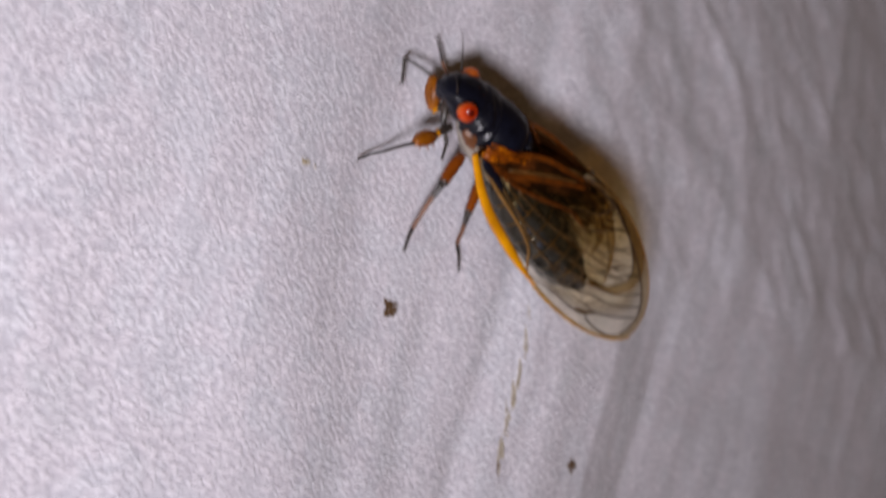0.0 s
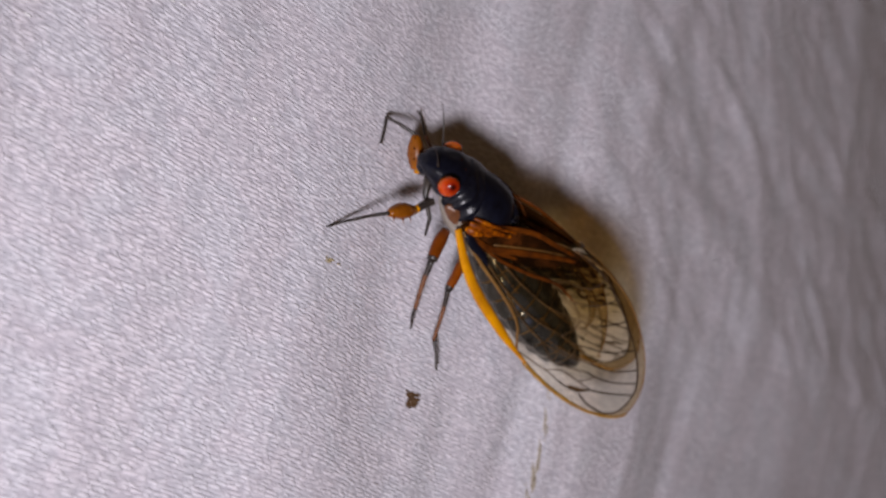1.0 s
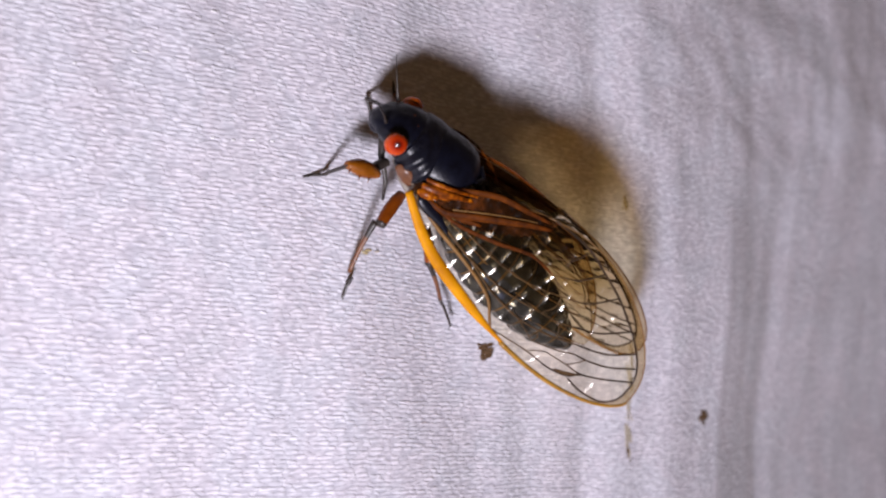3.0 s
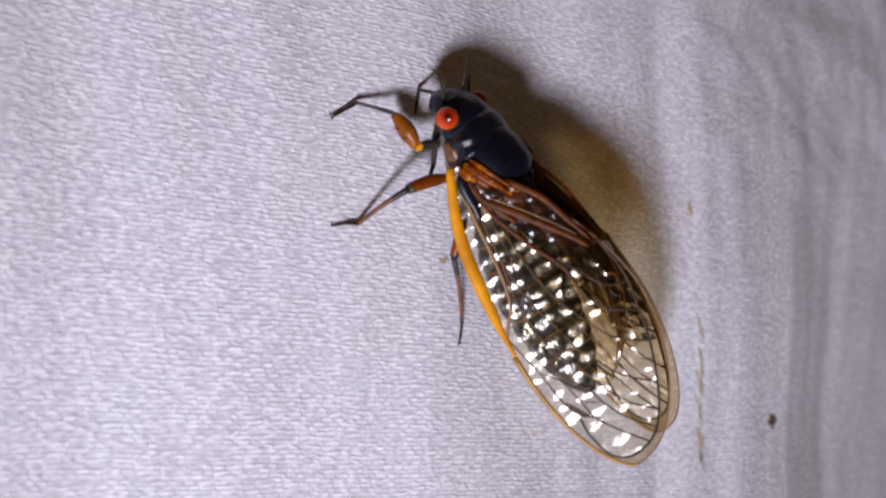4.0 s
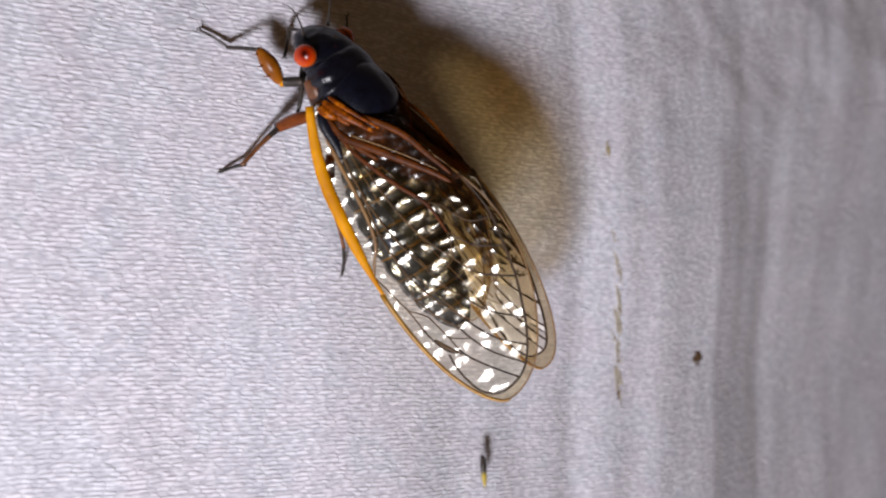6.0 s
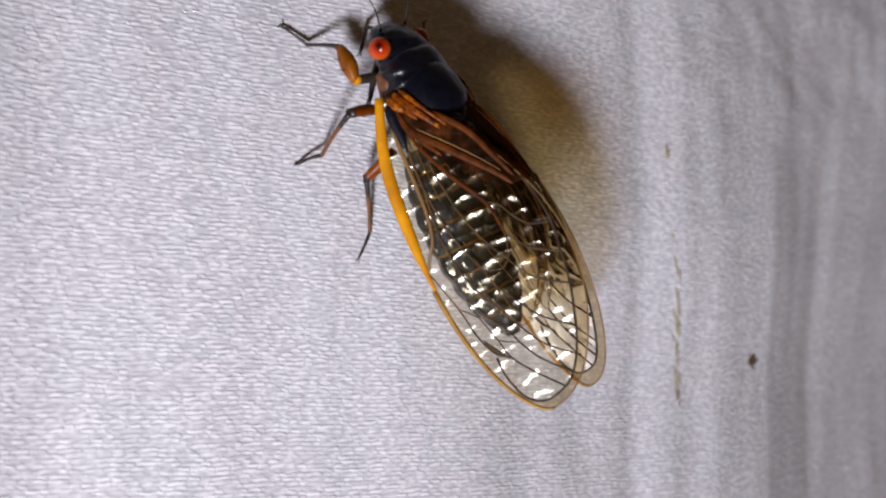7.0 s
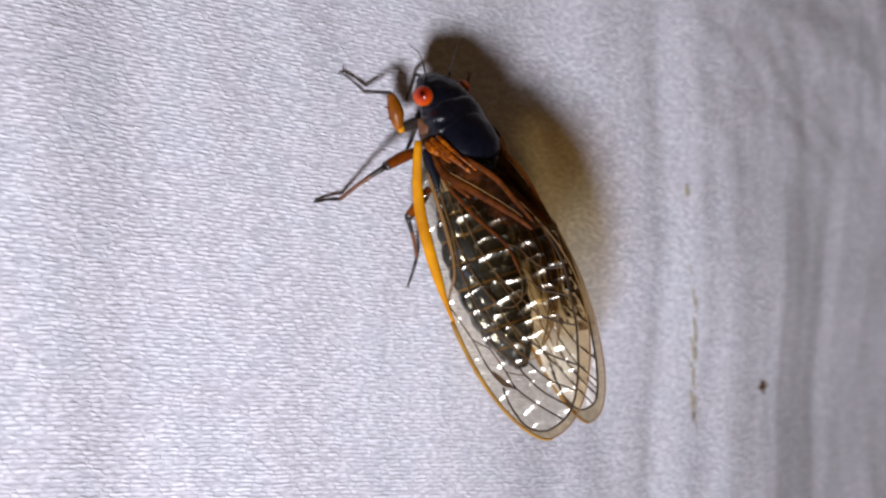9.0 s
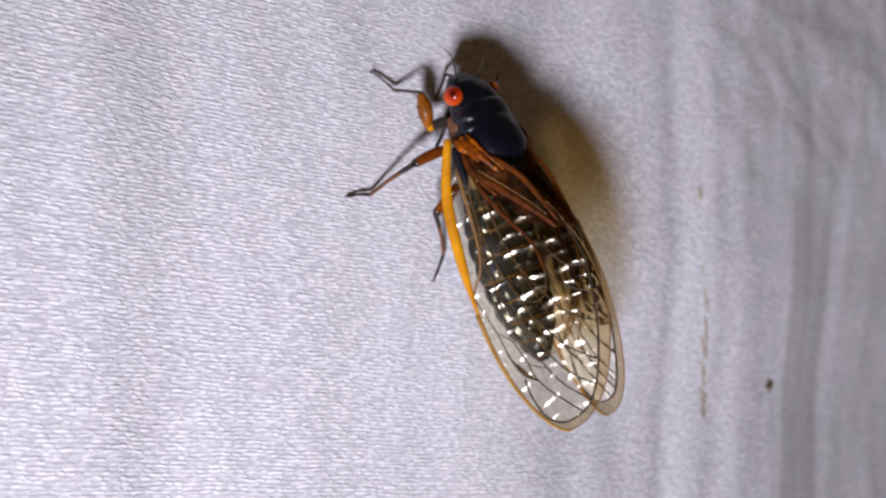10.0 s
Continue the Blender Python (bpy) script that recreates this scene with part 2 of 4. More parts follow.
def loft(bm, sections, n=36):
    """Rings along y. Each: y, x, z, half width, height above, height below, squareness."""
    rings = []
    for y, x, z, w, up, down, e in sections:
        ring = []
        for k in range(n):
            a = 2 * math.pi * k / n
            c, s = math.cos(a), math.sin(a)
            px = math.copysign(abs(c) ** (2 / e), c) * w
            pz = math.copysign(abs(s) ** (2 / e), s) * (up if s > 0 else down)
            ring.append(bm.verts.new(((x + px) * CM, y * CM, (z + pz) * CM)))
        rings.append(ring)
    for a, b in zip(rings, rings[1:]):
        for k in range(n):
            bm.faces.new((a[k], a[(k + 1) % n], b[(k + 1) % n], b[k]))
    bm.faces.new(rings[0][::-1])
    bm.faces.new(rings[-1])


def smooth_sections(keys, n):
    """Many rings through a few, by smooth interpolation."""
    keys = np.array(keys, float)
    t = np.arange(len(keys))
    out = []
    for u in np.linspace(0, len(keys) - 1, n):
        i = min(int(u), len(keys) - 2)
        f = u - i
        p0, p1, p2, p3 = keys[max(i - 1, 0)], keys[i], keys[i + 1], keys[min(i + 2, len(keys) - 1)]
        out.append(0.5 * (2 * p1 + (p2 - p0) * f + (2 * p0 - 5 * p1 + 4 * p2 - p3) * f * f + (3 * p1 - p0 - 3 * p2 + p3) * f ** 3))
    for s in out:
        s[3:6] = np.maximum(s[3:6], 0.004)
    return out


def tube(bm, points, radii, n=8, flat=1.0, ref=None):
    """A round tapering tube through points given in centimetres; flat stretches it across ref."""
    pts = [Vector(p) for p in points]
    rings = []
    side = None
    for i, p in enumerate(pts):
        d = (pts[min(i + 1, len(pts) - 1)] - pts[max(i - 1, 0)]).normalized()
        if side is None:
            side = Vector(ref) if ref else d.orthogonal().normalized()
        side = (side - d * side.dot(d)).normalized()
        up = d.cross(side)
        r = radii[i] if isinstance(radii, (list, tuple)) else radii
        rings.append([bm.verts.new((p + (side * math.cos(2 * math.pi * k / n) + up * math.sin(2 * math.pi * k / n) * flat) * r) * CM) for k in range(n)])
    for a, b in zip(rings, rings[1:]):
        for k in range(n):
            bm.faces.new((a[k], a[(k + 1) % n], b[(k + 1) % n], b[k]))
    bm.faces.new(rings[0][::-1])
    bm.faces.new(rings[-1])


def spline(points, n):
    """n points on a smooth curve through the given ones."""
    p = np.array(points, float)
    out = []
    for u in np.linspace(0, len(p) - 1, n):
        i = min(int(u), len(p) - 2)
        f = u - i
        a, b, c, d = p[max(i - 1, 0)], p[i], p[i + 1], p[min(i + 2, len(p) - 1)]
        out.append(0.5 * (2 * b + (c - a) * f + (2 * a - 5 * b + 4 * c - d) * f * f + (3 * b - a - 3 * c + d) * f ** 3))
    return [tuple(q) for q in out]


def ball(bm, centre, radii, u=24, v=16):
    made = bmesh.ops.create_uvsphere(bm, u_segments=u, v_segments=v, radius=1)
    for w in made["verts"]:
        w.co = Vector((centre[k] + w.co[k] * radii[k] for k in range(3))) * CM
    return made["verts"]


# ---- the cloth ----
def cloth_relief(x, z):
    """Depth in centimetres of the hanging folds, away from the camera."""
    # the folds lean a little, more so farther along
    x -= (0.045 + 0.018 * min(max(x, -3.0), 7.0)) * (z + 1.5)
    d = 0.035
    for at, lean, width, deep in FOLDS:
        u = (x - at - lean * (z + 2) - 0.10 * math.sin(z * 0.9 + at)) / width
        d += deep * math.exp(-u * u)
    d += 0.10 * noise.noise((x * 0.35, 0.3, z * 0.18)) + 0.032 * noise.noise((x * 1.3, 4.1, z * 0.35))
    d += 0.007 * noise.noise((x * 3.1, 9.1, z * 0.8))
    right = min(max((x - 0.5) / 2.5, 0.0), 1.0)
    d += right * (0.007 * noise.noise((x * 3.3, 2.2, z * 0.3)) + 0.006 * noise.noise((x * 3.0 + z * 1.4, 6.2, z * 1.6)))
    low = min(max((0.5 - z) / 2.0, 0.0), 1.0)
    d += (0.07 + 0.20 * low) * min(max(0.0, x - 5.25), 1.4) + 0.09 * min(max(0.0, x - 7.0), 6.0)
    d += 0.02 * min(max(0.0, x - 1.5), 5.0) * min(max((-2.2 - z) / 1.5, 0.0), 1.0)
    # a soft drop beside the low ridge
    step = min(max((x - 0.5) / 0.8, 0.0), 1.0)
    d += (0.10 * step * step * (3 - 2 * step) - 0.06 * math.exp(-((x - 0.4) / 0.55) ** 2)) * min(max((-1.6 - z) / 1.6, 0.0), 1.0)
    # slanting crinkles on the upper part
    crinkled = min(max((x - 2.6) / 1.5, 0.0), 1.0) * min(max((z + 1.2) / 1.5, 0.0), 1.0)
    if crinkled > 0:
        c, a = 0.5 * x + 0.87 * z, 0.87 * x - 0.5 * z
        ridge = (1 - 2.2 * abs(noise.noise((c * 1.0, 1.7, a * 0.40)))) + 0.4 * (1 - 2.2 * abs(noise.noise((a * 1.2 + 5, 3.3, c * 0.5))))
        d -= crinkled * (0.050 * ridge + 0.05 * abs(noise.noise((c * 2.3 + 3, 5.7, a * 0.9))) + 0.03 * abs(noise.noise((x * 1.9 + z * 0.4, 8.7, z * 0.9))))
        d += crinkled * 0.06
    return d


FOLDS = [
    (-4.9, 0.02, 0.5, -0.05), (-4.0, 0.0, 0.4, 0.035), (-0.6, 0.05, 0.6, -0.05), (0.75, 0.04, 0.5, 0.05), (1.7, 0.02, 0.35, -0.02), (2.9, 0.0, 0.22, 0.042), (3.5, 0.0, 0.22, -0.03),
    (4.2, 0.01, 0.4, -0.05), (6.4, 0.02, 0.35, -0.012), (7.3, 0.0, 0.5, 0.03), (8.6, -0.02, 0.6, 0.025), (10.2, 0.0, 0.7, -0.06),
]


def cloth():
    xs = np.concatenate([np.linspace(-45, -16, 40)[:-1], np.linspace(-16, 26, 601), np.linspace(26, 55, 40)[1:]])
    zs = np.concatenate([np.linspace(-45, -16, 40)[:-1], np.linspace(-16, 16, 281), np.linspace(16, 45, 40)[1:]])
    verts = [(x * CM, cloth_relief(x, z) * CM, z * CM) for z in zs for x in xs]
    n = len(xs)
    faces = [(j * n + i, j * n + i + 1, (j + 1) * n + i + 1, (j + 1) * n + i) for j in range(len(zs) - 1) for i in range(n - 1)]
    me = bpy.data.meshes.new("hanging_cloth")
    me.from_pydata(verts, [], faces)
    me.materials.append(CLOTH)
    for p in me.polygons:
        p.use_smooth = True
    ob = new("hanging_cloth", me)
    thick = ob.modifiers.new("thickness", "SOLIDIFY")
    thick.thickness, thick.offset = 0.0004, -1
    return tagged(ob, "white woven cotton cloth hanging in soft vertical folds", "cloth", kind="structure")


CLOTH_SHEET = cloth()


def thread_knots(sheet):
    """Small thick places in the threads, standing a little proud of the cloth."""
    rng = random.Random(7)
    for x, z in KNOTS:
        bm = bmesh.new()
        made = bmesh.ops.create_icosphere(bm, subdivisions=2, radius=1)["verts"]
        w, h = rng.uniform(0.022, 0.045), rng.uniform(0.009, 0.014)
        y = cloth_relief(x, z)
        for v in made:
            k = 1 + 0.35 * noise.noise(v.co * 1.5 + Vector((x, z, 0)))
            v.co = Vector((x + v.co.x * w * k, y + v.co.y * 0.007 * k, z + v.co.z * h * k - 0.1 * v.co.x * w)) * CM
        finish("thread_knot", bm, LINT, sheet)


KNOTS = [(-2.61, 0.39), (-2.51, 0.4), (-1.84, 0.83), (-3.15, 0.24), (-1.91, -0.32), (-1.71, -0.33), (-1.51, -0.32), (-1.31, -0.32), (2.19, 1.05), (2.53, 0.4), (1.62, 0.52), (-3.86, -0.36)]
thread_knots(CLOTH_SHEET)


# ---- the cicada: forward +y, back +z, its right +x, in centimetres ----
def part(name, bm, mat, parent, label=""):
    return finish(name, bm, mat, parent, True, label)


def cicada():
    body = tagged(new("cicada"), "black cicada with red eyes and clear orange-veined wings", "cicada")
    # head
    bm = bmesh.new()
    loft(bm, smooth_sections([(0.84, 0, -0.17, 0.04, 0.03, 0.04, 2), (0.80, 0, -0.12, 0.14, 0.085, 0.12, 1.9), (0.71, 0, -0.06, 0.215, 0.13, 0.17, 2.0),
                              (0.58, 0, 0.0, 0.265, 0.160, 0.25, 2.0), (0.48, 0, 0.0, 0.30, 0.185, 0.26, 2.1), (0.40, 0, 0.0, 0.29, 0.18, 0.24, 2)], 30))
    for v in bm.verts:
        v.co *= 1 + 0.02 * noise.noise(v.co * 1400)
    head = part("head", bm, BLACK, body)
    bm = bmesh.new()
    ball(bm, (0, 0.71, -0.15), (0.13, 0.11, 0.15))
    part("clypeus", bm, BLACK, head, "swollen black face")
    for side in (-1, 1):
        bm = bmesh.new()
        eye_x, eye_z = (-0.35, 0.045) if side < 0 else (0.295, -0.015)
        ball(bm, (eye_x, 0.575, eye_z), (0.088, 0.102, 0.114), 32, 20)
        part("compound_eye", bm, EYE, head, "glossy red compound eye")
        bm = bmesh.new()
        ring = [(eye_x - side * 0.035, 0.575 + 0.100 * math.cos(a), eye_z - 0.005 + 0.110 * math.sin(a)) for a in np.linspace(0, 2 * math.pi, 22)]
        tube(bm, ring, 0.006, 6)
        part("eye_rim", bm, RUST, head, "thin brown rim of the eye")
        bm = bmesh.new()
        tube(bm, spline([(side * 0.18, 0.74, 0.0), (side * 0.22, 0.86, 0.08), (side * 0.30, 0.99, 0.15), (side * 0.40, 1.06, 0.17)], 9),
             [0.018, 0.013, 0.009, 0.008, 0.007, 0.006, 0.005, 0.004, 0.003], 6)
        part("antenna", bm, LEGDARK, head, "short black bristle antenna")
    for x, y in ((0, 0.63), (-0.07, 0.55), (0.07, 0.55)):
        bm = bmesh.new()
        ball(bm, (x, y - 0.03, 0.168), (0.008, 0.008, 0.007), 12, 8)
        part("ocellus", bm, RUST, head, "tiny red simple eye")
    bm = bmesh.new()
    tube(bm, [(0, 0.62, -0.22), (-0.1, 0.45, -0.36), (-0.24, 0.25, -0.42), (-0.30, 0.12, -0.55)], [0.05, 0.035, 0.022, 0.014], 8)
    part("rostrum", bm, LEGDARK, head, "dark sucking beak")
    # thorax
    bm = bmesh.new()
    loft(bm, smooth_sections([(0.475, 0, 0.0, 0.28, 0.175, 0.2, 2.2), (0.44, 0, 0.0, 0.325, 0.208, 0.22, 2.3), (0.38, 0, 0.0, 0.345, 0.225, 0.24, 2.3), (0.28, 0, 0.0, 0.37, 0.24, 0.26, 2.4),
                              (0.20, 0, 0.0, 0.378, 0.245, 0.26, 2.3), (0.14, 0, 0.0, 0.37, 0.22, 0.25, 2.3)], 40), 60)
    for v in bm.verts:
        # oblique furrows on both flanks and a raised hind collar
        x, y, z = v.co / CM
        fold = math.sin((y + 0.35 * abs(x)) * 46 + 3 * noise.noise(v.co * 400)) * (0.012 if x < 0 else 0.003) * min(1, abs(x) / 0.16) * (1 if y < 0.44 else 0)
        collar = 0.004 * math.exp(-((y - 0.175) / 0.03) ** 2) - 0.003 * math.exp(-((y - 0.23) / 0.018) ** 2)
        v.co += Vector((x, 0, z)).normalized() * (fold + collar + 0.007 * noise.noise(v.co * 1300)) * CM
    part("pronotum", bm, GLOSSY, body)
    bm = bmesh.new()
    loft(bm, smooth_sections([(0.29, 0, 0.0, 0.30, 0.225, 0.1, 2.2), (0.22, 0, 0.0, 0.345, 0.268, 0.1, 2.2), (0.08, 0, 0.0, 0.378, 0.318, 0.1, 2.2), (-0.10, 0, 0.0, 0.38, 0.340, 0.1, 2.2),
                              (-0.23, 0, 0.0, 0.33, 0.285, 0.1, 2.1), (-0.33, 0, 0.0, 0.24, 0.225, 0.1, 2), (-0.39, 0, 0.02, 0.14, 0.15, 0.1, 2)], 34), 56)
    for v in bm.verts:
        x, y, z = v.co / CM
        groove = -0.012 * math.exp(-((abs(x) - 0.13 - 0.2 * max(y, 0)) / 0.012) ** 2) * (1 if -0.1 < y < 0.22 and z > 0.1 else 0)
        v.co.z += groove * CM
    meso = part("mesonotum", bm, BLACK, body)
    for ends in (((-0.13, -0.24, 0.27), (0.0, -0.31, 0.265), (0.13, -0.41, 0.19)), ((0.13, -0.24, 0.27), (0.0, -0.31, 0.265), (-0.13, -0.41, 0.19))):
        bm = bmesh.new()
        tube(bm, spline(ends, 9), [0.02, 0.026, 0.032, 0.036, 0.038, 0.036, 0.032, 0.026, 0.02], 8, 0.8)
        part("scutellum_ridge", bm, GLOSSY, meso, "glossy raised cross at the back of the thorax")
    bm = bmesh.new()
    loft(bm, smooth_sections([(0.46, 0, -0.1, 0.24, 0.08, 0.12, 2.2), (0.2, 0, -0.1, 0.37, 0.1, 0.23, 2.3), (-0.1, 0, -0.1, 0.39, 0.14, 0.26, 2.3),
                              (-0.4, 0, -0.1, 0.34, 0.14, 0.24, 2.2)], 24))
    for v in bm.verts:
        v.co += Vector([noise.noise(v.co * 1500 + Vector((k * 7.0, 0, 0))) for k in range(3)]) * 0.00012
    part("thorax_underside", bm, GREY, body, "grey downy underside of the thorax")
    for side in (-1, 1):
        bm = bmesh.new()
        ball(bm, (side * 0.345, 0.24, -0.10), (0.045, 0.15, 0.08))
        for v in bm.verts:
            v.co += Vector([noise.noise(v.co * 1800 + Vector((k * 5.0, 0, 0))) for k in range(3)]) * 0.00014
        part("flank_plate", bm, SHIN, body, "brown plate below the collar")
        # hinge and root: rust on the right, that side's shade put into the colour
        bm = bmesh.new()
        tube(bm, spline([(side * 0.405, 0.15, 0.09), (side * 0.40, 0.02, 0.165), (side * 0.35, -0.14, 0.235), (side * 0.26, -0.30, 0.28), (side * 0.16, -0.46, 0.28)], 20),
             [0.004 + 0.014 * min(1, (i + 1) / 4) * (1 - i / 19) for i in range(20)], 8, 1.6, (side * 0.7, 0, 0.7))
        part("wing_hinge", bm, ORANGE if side < 0 else RUST, body, "thin orange skin fold beside the thorax")
        bm = bmesh.new()
        tube(bm, spline([(side * 0.44, 0.14, 0.03), (side * 0.435, 0.05, 0.085), (side * 0.40, -0.08, 0.145), (side * 0.34, -0.22, 0.205), (side * 0.26, -0.36, 0.245)], 18),
             [0.005 + 0.0135 * math.sin(math.pi * min(1.0, (i + 2) / 20)) ** 1.2 * (1 - i / 22) for i in range(18)], 12, 2.6, (side * 0.75, 0, 0.66))
        part("wing_root", bm, ORANGE if side < 0 else RUST, body, "orange wedge-shaped wing root")
        bm = bmesh.new()
        tube(bm, spline([(side * 0.465, 0.12, -0.03), (side * 0.46, 0.03, 0.03), (side * 0.44, -0.06, 0.07)], 9), [0.008, 0.022, 0.030, 0.034, 0.034, 0.030, 0.024, 0.016, 0.006], 10, 1.5, (side * 0.75, 0, 0.66))
        part("wing_root_knob", bm, ORANGE, body, "yellow-orange knob at the wing root")
    # abdomen: overlapping rings with paler hind edges
    bm = bmesh.new()
    keys = [(-0.33, 0, -0.12, 0.31, 0.24, 0.25, 2.0), (-0.7, -0.03, -0.22, 0.405, 0.32, 0.25, 1.95), (-1.15, -0.06, -0.25, 0.43, 0.35, 0.25, 1.9),
            (-1.6, -0.08, -0.25, 0.375, 0.33, 0.22, 1.9), (-2.0, -0.10, -0.22, 0.25, 0.25, 0.18, 2), (-2.34, -0.12, -0.18, 0.06, 0.07, 0.06, 2)]
    loft(bm, smooth_sections(keys, 30), 30)
    abdomen = part("abdomen", bm, ABDOMEN, body)
    dense = smooth_sections(keys, 81)
    for k in range(8):
        bm = bmesh.new()
        rings = [r.copy() for r in dense[4 + k * 9:4 + k * 9 + 11]]
        for i, r in enumerate(rings):
            r[3:6] *= 1.005 + 0.02 * i / 10 + 0.05 * math.sin(math.pi * i / 10) ** 0.8
        loft(bm, rings, 64)
        for j, v in enumerate(bm.verts):
            # low knobs round each ring
            i, a = j // 64, 2 * math.pi * (j % 64) / 64
            knob = 0.05 * math.sin(math.pi * i / 10) * math.cos(a * 9 + 0.5 * k + 0.6 * math.sin(3 * a + k))
            v.co.x *= 1 + knob
            v.co.z += 0.25 * CM * knob * math.sin(a)
        ring = part("tergite", bm, ABDOMEN, abdomen)
        ring.data.materials.append(MARGIN)
        edge = (rings[-2][0]) * CM
        for p in ring.data.polygons:
            if p.center.y < edge:
                p.material_index = 1
    return body


# ---- wings: outline and veins in centimetres along the line from wing base to tip and across it ----
def wing_edge(a, length):
    s = 1 - math.sqrt(max(0.0, 1 - min(max(a / length, 0.0), 1.0)))
    t = s * (1 - s)
    front = -0.03 * math.exp(-((a - 0.55) / 0.4) ** 2) + t * (-3.5 + 7.63 * s - 13.68 * s ** 2 + 14.6 * s ** 3 - 5.82 * s ** 4)
    back = 0.12 * (1 - s) + t * (3.90 + 5.73 * s ** 1 - 31.71 * s ** 2 + 40.65 * s ** 3 - 17.18 * s ** 4)
    return front, back


def wing_frame(base, tip, rise, side):
    base, tip = Vector(base), Vector(tip)
    along = (tip - base).normalized()
    across = Vector((-side * math.cos(rise), 0, math.sin(rise)))
    across = (across - along * across.dot(along)).normalized()
    out = along.cross(across) * (1 if side < 0 else -1)

    def place(a, b, lift=0.0):
        arch = 0.035 * math.sin(math.pi * min(max((b + 0.45) / 1.3, 0), 1)) + lift
        fall = -0.10 * max(0.0, b - 0.6) ** 1.5
        return base + along * a + across * b + out * (arch + fall)

    return place, (tip - base).length


def towards_edge(spot, length):
    """A spot near the outer vein, moved a little towards the wing's edge."""
    a, b = spot
    far = min(max((a - 2.4) / 0.6, 0.0), 1.0)
    return a + 0.2 * far * (length - a), b + (0.32 * (1 - 0.5 * far) * (wing_edge(a, length)[1] - b) if b > 0.03 else 0.0)


def root_area(a, b):
    """The folded, brown root part of a forewing."""
    return a < 1.32 and b > float(np.interp(a, (0, 0.4, 0.8, 1.2, 1.4), (0.0, 0.03, 0.20, 0.48, 0.9)))


def skin(name, place, length, edge, parent, label, first=0.0, na=90, nb=34, mat=MEMBRANE):
    bm = bmesh.new()
    grid, spots = [], []
    for i in range(na + 1):
        u = i / na
        a = first + (length - first) * (1 - (1 - u) ** 2)
        f, k = edge(a, length)
        spots.append([(a, f + (k - f) * j / nb) for j in range(nb + 1)])
        grid.append([bm.verts.new(place(*p) * CM) for p in spots[-1]])
    for r, s in zip(grid, grid[1:]):
        for j in range(nb):
            if (r[j].co - r[j + 1].co).length + (s[j].co - s[j + 1].co).length > 1e-9:
                bm.faces.new((r[j], r[j + 1], s[j + 1], s[j]))
    return part(name, bm, mat, parent, label), spots


